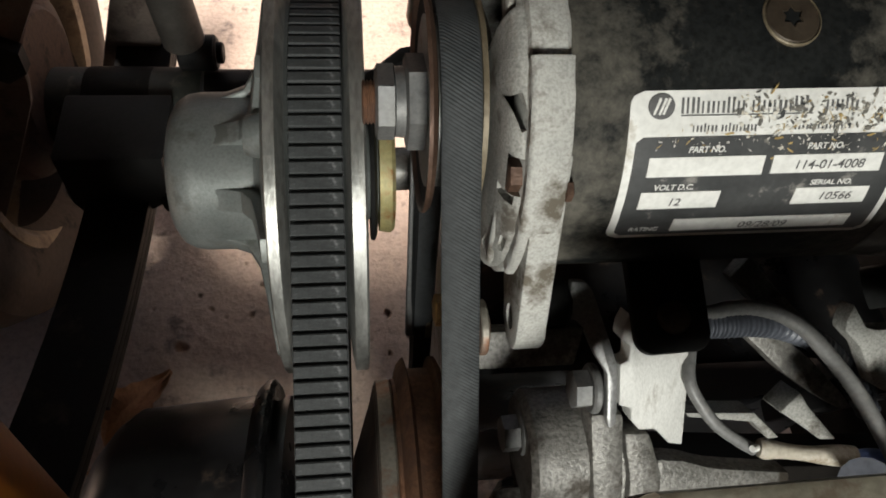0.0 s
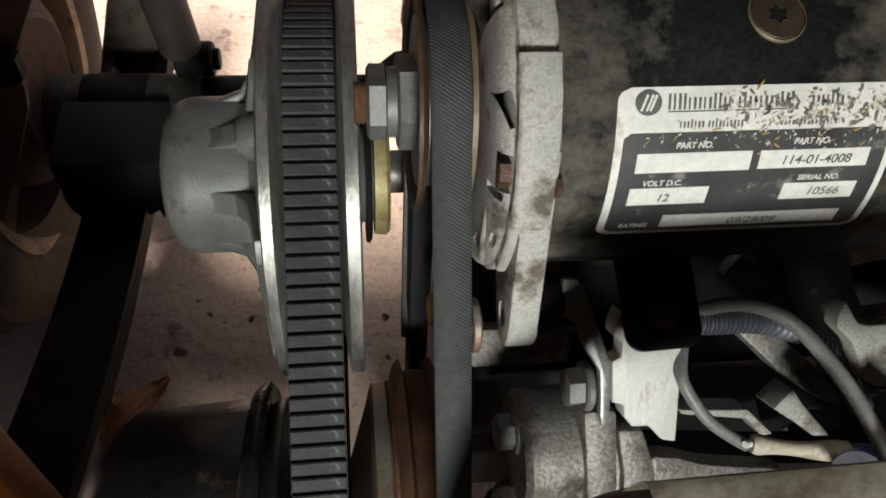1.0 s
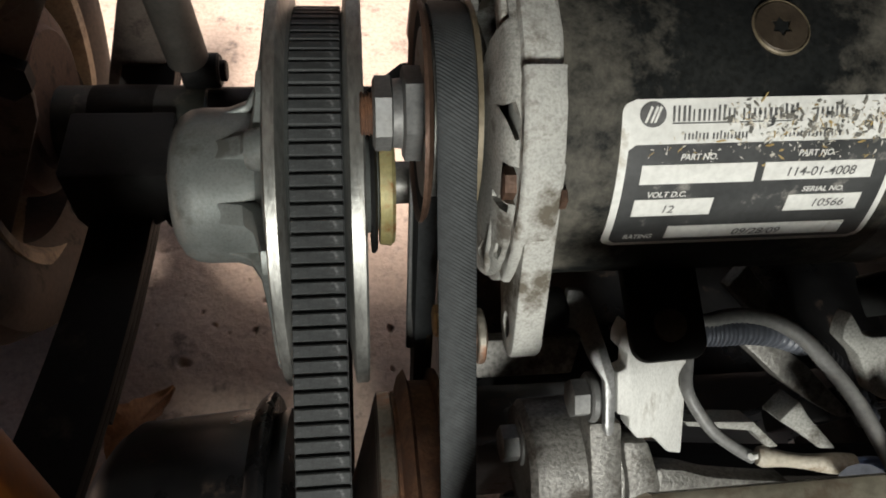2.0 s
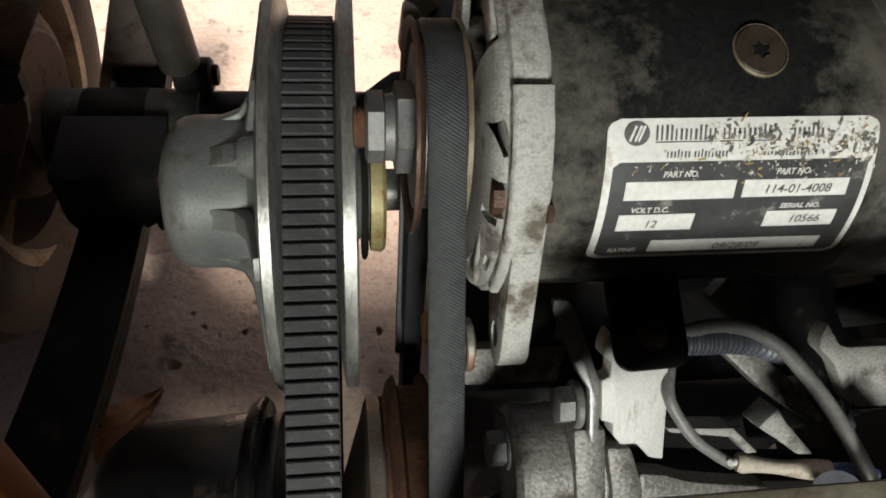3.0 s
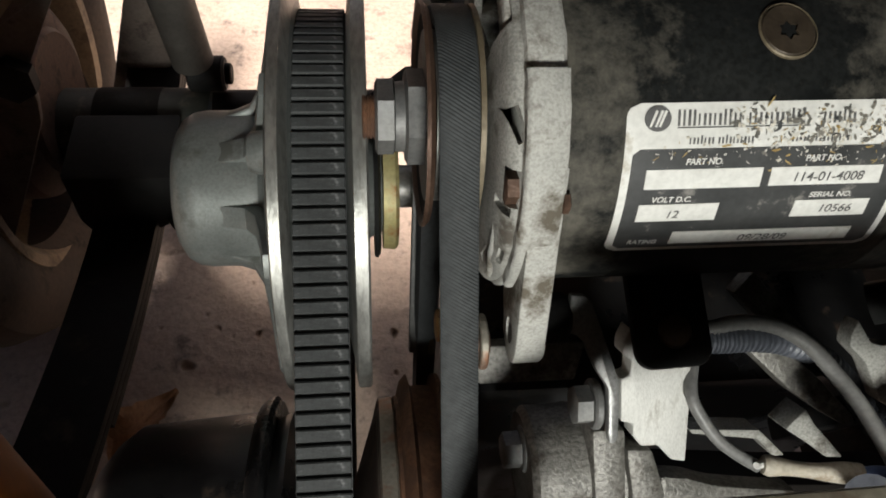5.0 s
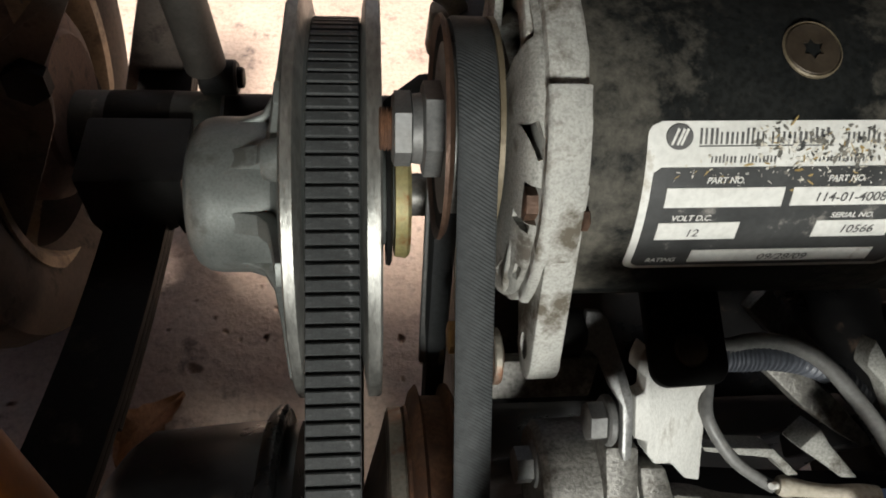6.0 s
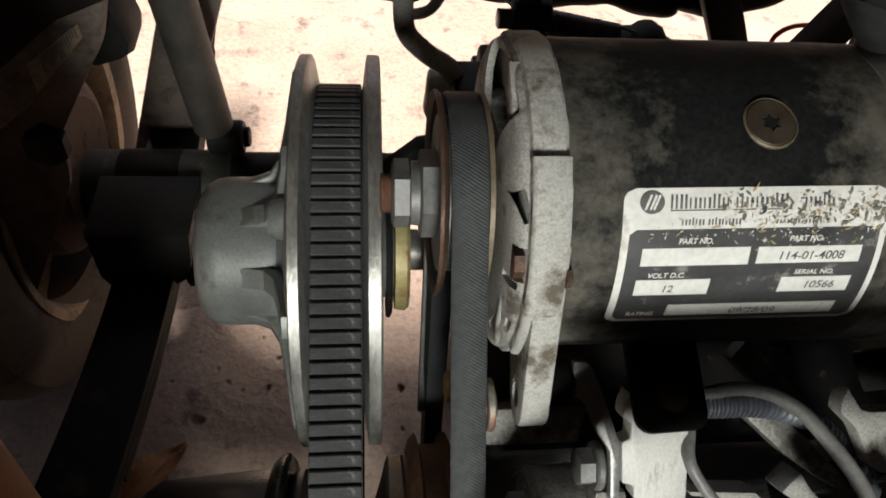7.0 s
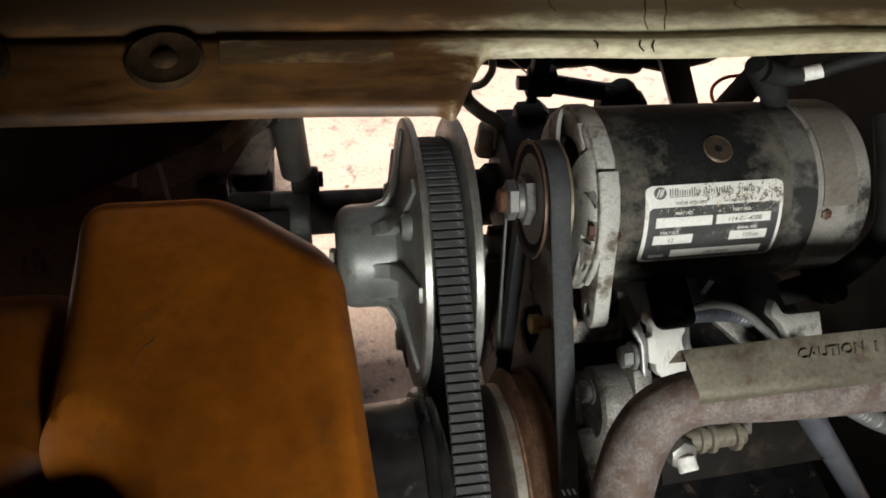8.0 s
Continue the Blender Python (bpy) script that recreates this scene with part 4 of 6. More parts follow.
hub_bolt = part("hub_bolt", hexagon((-0.0925, *DRIVEN), (-0.0865, *DRIVEN), 0.0135, 0.0006, 10), "steel", dc, "small dark hex bolt")
st0 = -115
part("sticker", lathe([(-0.0760, 0.0432), (-0.0760, 0.0441), (-0.0520, 0.0447), (-0.0520, 0.0438)], DRIVEN, 16, (st0, st0 + 34)), "sticker_red", moving, "red warning sticker")
part("sticker_strip", lathe([(-0.0680, 0.0438), (-0.0680, 0.0446), (-0.0600, 0.0449), (-0.0600, 0.0440)], DRIVEN, 16, (st0, st0 + 34)), "label_white", moving, "white strip across the sticker")
fixed = part("fixed_sheave", lathe([(0.0010, 0.0), (-0.0045, 0.040), (0.0085, 0.1020), (0.0098, 0.1100), (0.0165, 0.1100), (0.0165, 0.1050), (0.0145, 0.095), (0.0090, 0.060), (0.0100, 0.034), (0.0250, 0.026), (0.0250, 0.0)], DRIVEN, 120), "clutch", dc, "fixed sheave")
part("rim", lathe([(0.0080, 0.1020), (0.0098, 0.1139), (0.0104, 0.1147), (0.0160, 0.1147), (0.0170, 0.1137), (0.0170, 0.1050), (0.0080, 0.1020)], DRIVEN, 120), "machined", fixed, "bright machined rim with scratches")
part("bushing", lathe([(0.0255, 0.012), (0.0255, 0.0360), (0.0320, 0.0370), (0.0340, 0.0350), (0.0340, 0.012)], DRIVEN, 64), "olive", dc, "yellowed washer behind the sheave")
part("backing_disc", lathe([(0.0205, 0.012), (0.0205, 0.0405), (0.0225, 0.0415), (0.0240, 0.0390), (0.0240, 0.012)], DRIVEN, 64), "black_rubber", dc, "black disc behind the sheave")
part("shaft", lathe([(0.018, 0.0), (0.018, 0.0125), (0.075, 0.0125), (0.075, 0.0)], DRIVEN, 32), "steel", dc)
dc.location.x -= 0.0016

# ---- drive belt with its cogs ----
db = thing("drive_belt", (BX, 0.16, 0.30), "wide black cogged rubber drive belt", "drive belt")
db_path = belt_path(DRIVEN, 0.0955, DRIVE, 0.0550, 0.004)
part("band", sweep_belt(db_path, [(BX - 0.0122, 0.0), (BX + 0.0122, 0.0), (BX + 0.0118, -0.004), (BX + 0.0085, -0.012), (BX - 0.0085, -0.012), (BX - 0.0118, -0.004)]), "rubber", db, angle=50)

# ---- drive clutch ----
dr = thing("drive_clutch", (-0.02, DRIVE[0], DRIVE[1] - 0.087), "black drum drive clutch with a rusty flywheel pulley", "clutch")
drum = part("drum", lathe([(-0.1150, 0.0), (-0.1150, 0.048), (-0.1120, 0.060), (-0.1040, 0.070), (-0.0960, 0.0760), (-0.0390, 0.0800), (-0.0385, 0.0840), (-0.0350, 0.0872), (-0.0320, 0.0876), (-0.0300, 0.0850), (-0.0300, 0.0)], DRIVE, 96), "black_gloss", dr, "oily black drum with a raised lip")
part("moving_sheave", lathe([(-0.0305, 0.0), (-0.0305, 0.0760), (-0.0255, 0.0790), (-0.0230, 0.0790), (-0.0095, 0.025), (-0.0095, 0.0)], DRIVE, 96), "black_gloss", dr)
flywheel = part("fixed_sheave", lathe([(0.0010, 0.0), (0.0010, 0.025), (0.0165, 0.0740), (0.0185, 0.0820), (0.0200, 0.0838), (0.0255, 0.0843), (0.0265, 0.0830), (0.0265, 0.0)], DRIVE, 120), "sheave_brown", dr, "brown stained iron sheave")
part("rim_band", lathe([(0.0180, 0.0805), (0.0196, 0.0845), (0.0258, 0.0851), (0.0268, 0.0838), (0.0268, 0.0800)], DRIVE, 120), "rust_grey", flywheel, "tan rust-flecked rim band")
part("pulley_groove", lathe([(0.0262, 0.0), (0.0262, 0.0820), (0.0275, 0.0850), (0.0290, 0.0850), (0.0310, 0.0925), (0.0340, 0.0960), (0.0360, 0.0900), (0.0462, 0.0900), (0.0480, 0.0960), (0.0500, 0.0960), (0.0515, 0.0930), (0.0515, 0.0)], DRIVE, 120), "rust", dr, "rusty grooved starter pulley")
dr.location.x -= 0.0016
part("crankshaft", lathe([(-0.030, 0.0), (-0.030, 0.016), (0.120, 0.016), (0.120, 0.0)], DRIVE, 32), "steel", dr)

# ---- engine ----
eng = thing("engine_block", (0.17, 0.16, 0.10), "grey cast aluminium engine with bolted bosses and dirty recesses", "engine")
part("crankcase", box((0.062, 0.130, 0.12), (0.300, 0.290, 0.330), 0.008), "black_gloss", eng, "oily black crankcase")
part("sump", box((0.090, -0.020, 0.12), (0.320, 0.110, 0.225), 0.010), "black_gloss", eng, "black lower casing")


def sloped(pts, off, depth, bev=0.0012):
    """A casting whose outline (x, y) lies on the engine's sloping front, sunk by off below it, and goes down by depth."""
    n = Vector((0, -0.696, 0.718))
    bm = bmesh.new()
    top = [bm.verts.new((x, y, 0.340 - off + 0.97 * y)) for x, y in pts]
    f = bm.faces.new(top)
    r = bmesh.ops.extrude_face_region(bm, geom=[f])
    for v in r["geom"]:
        if isinstance(v, bmesh.types.BMVert):
            v.co -= n * depth
    if bev:
        es = list({e for v in top for e in v.link_edges})
        bm.normal_update()
        bmesh.ops.bevel(bm, geom=es, offset=bev, segments=2, profile=0.5, affect="EDGES")
    return bm


part("mount_block", sloped([(0.1052, 0.1066), (0.1085, 0.0991), (0.1125, 0.0994), (0.1283, 0.0996), (0.1287, 0.0842), (0.1284, 0.0690), (0.1230, 0.0697), (0.1174, 0.0740), (0.1112, 0.0740), (0.1077, 0.0771), (0.1076, 0.0803), (0.1030, 0.0813), (0.1024, 0.0929), (0.1058, 0.0938), (0.1060, 0.0977), (0.1025, 0.0997), (0.1028, 0.1030)], 0.0, 0.009, 0.0009), "cast_bright", eng, "bright cast mounting block")
part("mount_block", sloped([(0.1939, 0.1081), (0.2000, 0.1015), (0.2039, 0.1007), (0.2267, 0.1010), (0.2295, 0.0825), (0.2112, 0.0824), (0.2060, 0.0847), (0.1985, 0.0958), (0.1914, 0.1006), (0.1915, 0.1034)], 0.005, 0.008, 0.0009), "cast_mid", eng, "grey cast mounting block")
for x0 in (0.1050, 0.2130):
    r = 0.0065
    rim = [(-0.01375, 0.066), (0.01375, 0.066)] + [(0.01375 - r + r * math.cos(radians(g)), r - r * math.sin(radians(g))) for g in range(0, 91, 15)]
    rim += [(-0.01375 + r - r * math.sin(radians(g)), r - r * math.cos(radians(g))) for g in range(0, 91, 15)]
    st = prism(rim, -0.0025, 0.0025, 0.0012, "z")
    low = Vector((x0 + 0.0135, 0.0880, 0.4398)) if x0 < 0.2 else Vector((x0 + 0.0155, 0.0960, 0.4429))
    high = Vector((x0 + 0.0105, 0.150, 0.4640))
    d = (high - low).normalized()
    low += d * 0.0037
    w = (X - d * d.x).normalized()
    n = w.cross(d)
    turn = Matrix((w, d, n)).transposed().to_4x4()
    bmesh.ops.transform(st, matrix=Matrix.Translation(low) @ turn, verts=st.verts[:])
    part("strap", st, "black_rubber", eng, "black rubber-coated strap")
    c = Vector((x0 + 0.0130, 0.1020, 0.4475))
    part("strap_bolt", cylinder(c, c + Vector((0, -0.0008, 0.0026)), 0.0058, 24, 0.0006), "bronze", eng, "brownish bolt head")

for x in (0.118, 0.222):
    part("block_post", slab((x, 0.0900, 0.4080), (x, 0.1080, 0.3200), X, 0.012, 0.016, 0.002), "black_gloss", eng)

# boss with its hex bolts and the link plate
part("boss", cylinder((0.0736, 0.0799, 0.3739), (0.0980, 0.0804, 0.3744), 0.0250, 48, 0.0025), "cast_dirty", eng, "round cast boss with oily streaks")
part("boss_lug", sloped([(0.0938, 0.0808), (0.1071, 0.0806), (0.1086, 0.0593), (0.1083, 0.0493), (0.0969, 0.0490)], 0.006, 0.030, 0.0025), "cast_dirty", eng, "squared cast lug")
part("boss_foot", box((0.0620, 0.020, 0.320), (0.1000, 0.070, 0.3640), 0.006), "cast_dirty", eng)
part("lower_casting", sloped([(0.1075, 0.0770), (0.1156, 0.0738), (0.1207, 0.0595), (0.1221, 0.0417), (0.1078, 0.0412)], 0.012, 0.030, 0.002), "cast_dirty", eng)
part("hex_bolt", hexagon((0.0650, 0.0847, 0.3828), (0.0727, 0.0849, 0.3829), 0.0130, 0.0007, 5), "zinc", eng, "zinc flanged hex bolt")
part("bolt_flange", cylinder((0.0722, 0.0849, 0.3829), (0.0751, 0.0850, 0.3830), 0.0092, 28, 0.0008), "zinc", eng)
part("link_plate", sloped([(0.0833, 0.1155), (0.0885, 0.1152), (0.0911, 0.1130), (0.0965, 0.1029), (0.1017, 0.0926), (0.1024, 0.0850), (0.1024, 0.0765), (0.1010, 0.0750), (0.0992, 0.0752), (0.0985, 0.0780), (0.0984, 0.0840), (0.0979, 0.0903), (0.0931, 0.0955), (0.0885, 0.1028), (0.0860, 0.1050), (0.0824, 0.1055)], 0.0, 0.0035, 0.0009), "link", eng, "grey flat steel link")
part("hex_bolt", hexagon((0.0876, 0.0905, 0.4135), (0.0948, 0.0906, 0.4136), 0.0130, 0.0007, 15), "zinc", eng, "zinc flanged hex bolt")
part("bolt_flange", cylinder((0.0943, 0.0906, 0.4136), (0.0976, 0.0906, 0.4136), 0.0095, 28, 0.0008), "zinc", eng)
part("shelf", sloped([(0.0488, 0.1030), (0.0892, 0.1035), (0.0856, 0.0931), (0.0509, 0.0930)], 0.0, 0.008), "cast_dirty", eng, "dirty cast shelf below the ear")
part("ear_bolt", cylinder((0.0440, 0.1060, 0.4380), (0.0550, 0.1060, 0.4380), 0.0052, 20, 0.0006), "copper", eng, "rusty bolt through the ear")
part("ear_washer", cylinder((0.0510, 0.1060, 0.4380), (0.0538, 0.1060, 0.4380), 0.0098, 28, 0.0005), "rust_grey", eng)
part("rubber_bush", cylinder((0.0658, 0.1129, 0.4409), (0.0840, 0.1131, 0.4411), 0.0088, 28, 0.002), "black_rubber", eng, "black rubber bush")

part("leg", sloped([(0.1075, 0.0747), (0.1173, 0.0743), (0.1200, 0.0689), (0.1234, 0.0611), (0.1226, 0.0400), (0.1099, 0.0400), (0.1106, 0.0609), (0.1084, 0.0694)], 0.006, 0.012, 0.0015), "cast_dirty", eng, "speckled cast leg")
part("ledge", sloped([(0.1250, 0.0690), (0.1274, 0.0688), (0.1358, 0.0681), (0.1479, 0.0653), (0.1649, 0.0636), (0.1821, 0.0622), (0.1821, 0.0480), (0.1250, 0.0480)], 0.018, 0.010, 0.0020), "cast_dirty", eng, "speckled cast ledge")

# ribs round the dark bore below the shell
part("bore_rim", sloped([(0.1377, 0.0845), (0.1669, 0.0832), (0.1789, 0.0749), (0.1739, 0.0746), (0.1665, 0.0803), (0.1391, 0.0829)], 0.025, 0.012, 0.0008), "cast_mid", eng, "cast rim of the bore")
part("rib", sloped([(0.1780, 0.0829), (0.1860, 0.0888), (0.1903, 0.0841), (0.2044, 0.0730), (0.1967, 0.0734), (0.1899, 0.0771)], 0.025, 0.014, 0.0010), "cast_mid", eng, "small cast web")
part("rib", sloped([(0.1543, 0.1052), (0.1691, 0.1054), (0.1858, 0.0953), (0.2026, 0.0830), (0.2029, 0.0808), (0.1987, 0.0806), (0.1870, 0.0855), (0.1742, 0.0920)], 0.016, 0.010, 0.0015), "cast_dirty", eng, "broad slanting pockmarked rib")
part("deck", sloped([(0.1194, 0.0712), (0.1873, 0.0669), (0.2460, 0.0646), (0.2473, 0.0357), (0.1203, 0.0314)], 0.032, 0.030), "frame", eng, "black sloping lower casing")
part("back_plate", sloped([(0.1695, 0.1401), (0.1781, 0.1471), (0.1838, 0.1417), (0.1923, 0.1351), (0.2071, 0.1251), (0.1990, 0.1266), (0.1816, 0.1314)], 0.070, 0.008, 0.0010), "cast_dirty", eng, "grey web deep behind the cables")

# plug fitting under the exhaust pipe
fit_c = (0.0490, 0.3700)
prof = [(0.1260, 0.0), (0.1260, 0.0085), (0.1400, 0.0095), (0.1405, 0.0120), (0.1435, 0.0120), (0.1440, 0.0092), (0.1475, 0.0092), (0.1480, 0.0125), (0.1515, 0.0125), (0.1520, 0.0088), (0.1650, 0.0088), (0.1655, 0.0125), (0.1690, 0.0125), (0.1695, 0.0080), (0.1850, 0.0080), (0.1850, 0.0)]
part("ribbed_fitting", lathe([(min(x, 0.1740), r * 0.84) for x, r in prof], fit_c, 36), "dull_brass", eng, "tan ribbed fitting")
part("plug", hexagon((0.1225, 0.0476, 0.3690), (0.1243, 0.0338, 0.3775), 0.0175, 0.0008), "steel", eng, "grey hex plug")
part("plug_tip", cylinder((0.1245, 0.0348, 0.3760), (0.1255, 0.0257, 0.3730), 0.0064, 20, 0.0008), "white", eng)

# brace plates left of the starter belt
br = thing("brace_bracket", (0.056, 0.17, 0.29), "grey pressed steel bracket with a yellow zinc bolt", "bracket")
part("web", carve(prism([(0.2160, 0.4280), (0.1750, 0.4420), (0.1500, 0.4150), (0.0950, 0.3500), (0.0950, 0.2800), (0.2000, 0.2800), (0.2150, 0.3300)], 0.0560, 0.0590, 0.0006),
                  [prism(hull2(ring_points((0.1550, 0.3720), 0.0100, 16) + ring_points((0.1680, 0.3350), 0.0190, 20)), 0.050, 0.065)]), "cast_mid", br, "grey pressed web with a rounded hole")
# filler plate added to cover the bright ground beside the belt
part("back_plate", prism([(0.0430, 0.3450), (0.0445, 0.3100), (0.0580, 0.1200), (0.1000, 0.1200), (0.1000, 0.3450)], 0.2680, 0.2740, 0.001, "y"), "sheave_brown", br, "brown stained filler plate behind the bracket")
part("stay", slab((0.0416, 0.2173, 0.4162), (0.0411, 0.1694, 0.2993), (0.9647, 0.0332, -0.0376), 0.0040, 0.0110, 0.0012), "zinc", br, "bright flat stay")
part("stay_edge", slab((0.0479, 0.2154, 0.4162), (0.0475, 0.1686, 0.3013), (-0.0311, 0.9636, -0.0492), 0.0030, 0.0090, 0.0010), "ring", br, "tan worn stay edge")
part("bolt", hexagon((0.0420, 0.1383, 0.3886), (0.0507, 0.1384, 0.3885), 0.0120, 0.0006), "gold", br, "yellow zinc hex bolt")
part("bolt_shank", cylinder((0.0503, 0.1384, 0.3885), (0.0556, 0.1385, 0.3885), 0.0040), "gold", br)

# ---- cables and wires ----
single("battery_cable", tube([(0.1225, 0.1121, 0.4343), (0.1375, 0.1089, 0.4357), (0.1454, 0.1099, 0.4368), (0.1542, 0.1100, 0.4369), (0.1650, 0.1074, 0.4361), (0.1747, 0.1009, 0.4344), (0.1826, 0.0892, 0.4319), (0.1880, 0.0786, 0.4303), (0.1927, 0.0656, 0.4277), (0.1973, 0.0515, 0.4241)], 0.0030, 14),
       "cable", "dusty grey cable arching out of a strap", "cable")
cb = spline([(0.1219, 0.1054, 0.4322), (0.1363, 0.1056, 0.4323), (0.1454, 0.1055, 0.4324), (0.1560, 0.1058, 0.4317), (0.1691, 0.1054, 0.4283), (0.1853, 0.1035, 0.4204), (0.1977, 0.0978, 0.4129), (0.2078, 0.0902, 0.4035), (0.2179, 0.0813, 0.3929)], 30)
single("corrugated_conduit", tube(cb, lambda t: 0.0045 + 0.0005 * (1 if math.sin(t * 2 * math.pi * 44) > 0 else -1), 14, smooth_n=0), "conduit", "blue-grey corrugated wire conduit", "conduit", angle=60)
wire = thing("signal_wire", (0.15, 0.06, 0.40), "thin grey wire ending in a tan crimp sleeve", "wire")
part("lead", tube([(0.1317, 0.1060, 0.4295), (0.1305, 0.0983, 0.4298), (0.1274, 0.0877, 0.4291), (0.1292, 0.0812, 0.4262), (0.1364, 0.0725, 0.4204), (0.1455, 0.0672, 0.4156), (0.1523, 0.0642, 0.4127)], 0.0023, 12), "cable", wire)
part("core", tube([(0.1491, 0.0631, 0.4176), (0.1513, 0.0637, 0.4166), (0.1536, 0.0636, 0.4165)], 0.0013, 10), "white", wire)
part("crimp_sleeve", tube([(0.1522, 0.0638, 0.4164), (0.1576, 0.0627, 0.4166), (0.1727, 0.0599, 0.4170), (0.1871, 0.0584, 0.4174)], lambda t: 0.0033 + 0.0006 * math.sin(9 * t), 14), "tan_sleeve", wire, "tan crimp sleeve")
part("blue_lead", tube([(0.1862, 0.0584, 0.4174), (0.1948, 0.0584, 0.4176), (0.2071, 0.0561, 0.4150)], 0.0022, 10), "blue", wire, "blue lead")
single("breather_hose", tube([(0.1666, 0.0420, 0.4470), (0.1902, 0.0420, 0.4205), (0.2373, 0.0420, 0.3600), (0.2812, 0.0420, 0.3032), (0.3362, 0.0420, 0.2312)], 0.0085, 16), "conduit", "grey rubber hose below the heat shield", "hose")
sl = spline([(0.1907, 0.0408, 0.4434), (0.2045, 0.0411, 0.4315), (0.2189, 0.0415, 0.4191), (0.2479, 0.0422, 0.3957), (0.2778, 0.0430, 0.3735), (0.3228, 0.0444, 0.3443)], 24)
single("ribbed_sleeve", tube(sl, lambda t: 0.0062 + 0.0008 * (1 if math.sin(t * 2 * math.pi * 30) > 0 else -1), 14, smooth_n=0), "zinc", "silver ribbed sleeve below the heat shield", "sleeve", angle=60)

# ---- exhaust ----
single("exhaust_pipe", tube([(0.4139, 0.0240, 0.4810), (0.2982, 0.0200, 0.4850), (0.1832, 0.0165, 0.4885), (0.1254, 0.0170, 0.4890), (0.1011, 0.0205, 0.4855), (0.0824, 0.0222, 0.4790), (0.0696, 0.0195, 0.4680), (0.0604, 0.0112, 0.4560), (0.0542, 0.0000, 0.4440), (0.0505, -0.0110, 0.4330), (0.0479, -0.0300, 0.4160), (0.0465, -0.0660, 0.3860), (0.0470, -0.1270, 0.3310), (0.0477, -0.2110, 0.2720)], lambda t: 0.0145 + 0.0018 * min(1.0, max(0.0, (t - 0.35) / 0.2)), 28, smooth_n=12),
       "exhaust", "heat-greyed rusty exhaust pipe with a tight elbow", "exhaust pipe")
hs = thing("heat_shield", (0.20, 0.022, 0.472), "dull brown pressed metal heat shield along the exhaust pipe", "heat shield")
sh = bmesh.new()
prof = [(0.0302, 0.5050), (0.0295, 0.5140), (0.0288, 0.5190), (0.0278, 0.5212), (0.0262, 0.5208), (0.0190, 0.5162), (0.0115, 0.5112), (0.0082, 0.5088), (0.0074, 0.5060), (0.0072, 0.5035)]
rows = []
for i in range(25):
    row = []
    for k, (y, z) in enumerate(prof):
        x0 = 0.0690 + 0.0058 * max(0.0, (0.0278 - y) / 0.0167)
        x = x0 + (0.460 - x0) * i / 24
        row.append(sh.verts.new((x, y, z + 0.043 * (min(x, 0.18) - 0.07) + 0.0003 * math.sin(x * 40 + k))))
    rows.append(row)
for p, q in zip(rows, rows[1:]):
    for k in range(len(prof) - 1):
        sh.faces.new((p[k], p[k + 1], q[k + 1], q[k]))
bmesh.ops.solidify(sh, geom=sh.faces[:], thickness=0.0014)
plate = part("plate", sh, "shield", hs, angle=40)


def flat_letters(text, m, size, shear=0.0, depth=0.0006):
    cu = bpy.data.curves.new("words", "FONT")
    cu.body, cu.size, cu.shear, cu.extrude = text, size, shear, depth
    ob = new("words", cu)
    bpy.context.view_layer.update()
    me = bpy.data.meshes.new_from_object(ob.evaluated_get(bpy.context.evaluated_depsgraph_get()))
    bm = bmesh.new()
    bm.from_mesh(me)
    bpy.data.objects.remove(ob)
    bpy.data.meshes.remove(me)
    bmesh.ops.transform(bm, matrix=m, verts=bm.verts[:])
    return bm


along = Matrix(((1, 0, 0, 0), (0, 1, 0, 0), (0.043, 0, 1, -0.0055), (0, 0, 0, 1)))
part("stamped_word", flat_letters("CAUTION", along @ pose(0.1277, 0.0182, 0.5188, 32, 0, 0) @ Matrix.Diagonal((0.93, 0.80, 1.0, 1.0)), 0.0085, 0.0), "shield", plate, "stamped warning word", smooth=False)
for k in range(3):
    part("stamped_bar", slab((0.1700 + 0.0065 * k, 0.0180, 0.5201), (0.1700 + 0.0065 * k, 0.0220, 0.5226), X, 0.0010, 0.0014), "shield", plate)

# ---- amber plastic tank ----
tk = thing("plastic_tank", (-0.16, 0.0, 0.29), "amber translucent plastic tank with rounded shoulders", "tank")
plan = [(-0.0765, -0.1500), (-0.0910, 0.0850), (-0.1080, 0.1060), (-0.2040, 0.1060), (-0.2000, 0.0240), (-0.2040, -0.1500)]
tb_ = prism(plan, 0.2900, 0.5690, 0.0, "z")
bmesh.ops.dissolve_limit(tb_, angle_limit=0.02, verts=tb_.verts[:], edges=tb_.edges[:])
# the walls draw in towards the bottom
for v in tb_.verts:
    if v.co.z < 0.30:
        v.co.x -= 0.0090 if v.co.x > -0.15 else 0.0
        v.co.y -= 0.0240 if v.co.y > 0.05 else 0.0
# the back corner falls away in a slope
pa, pb, pc = Vector((-0.0895, 0.0600, 0.5690)), Vector((-0.1440, 0.1060, 0.5690)), Vector((-0.0915, 0.0835, 0.5270))
slope = (pb - pa).cross(pc - pa).normalized()
slope = slope if slope.x > 0 else -slope
cut = bmesh.ops.bisect_plane(tb_, geom=tb_.verts[:] + tb_.edges[:] + tb_.faces[:], plane_co=pa, plane_no=slope, clear_outer=True)
bmesh.ops.contextual_create(tb_, geom=[e for e in cut["geom_cut"] if isinstance(e, bmesh.types.BMEdge)])
bmesh.ops.recalc_face_normals(tb_, faces=tb_.faces[:])
tb_.normal_update()
top_edges = [e for e in tb_.edges if min(v.co.z for v in e.verts) > 0.40 and e.calc_face_angle(0.0) > 0.2]
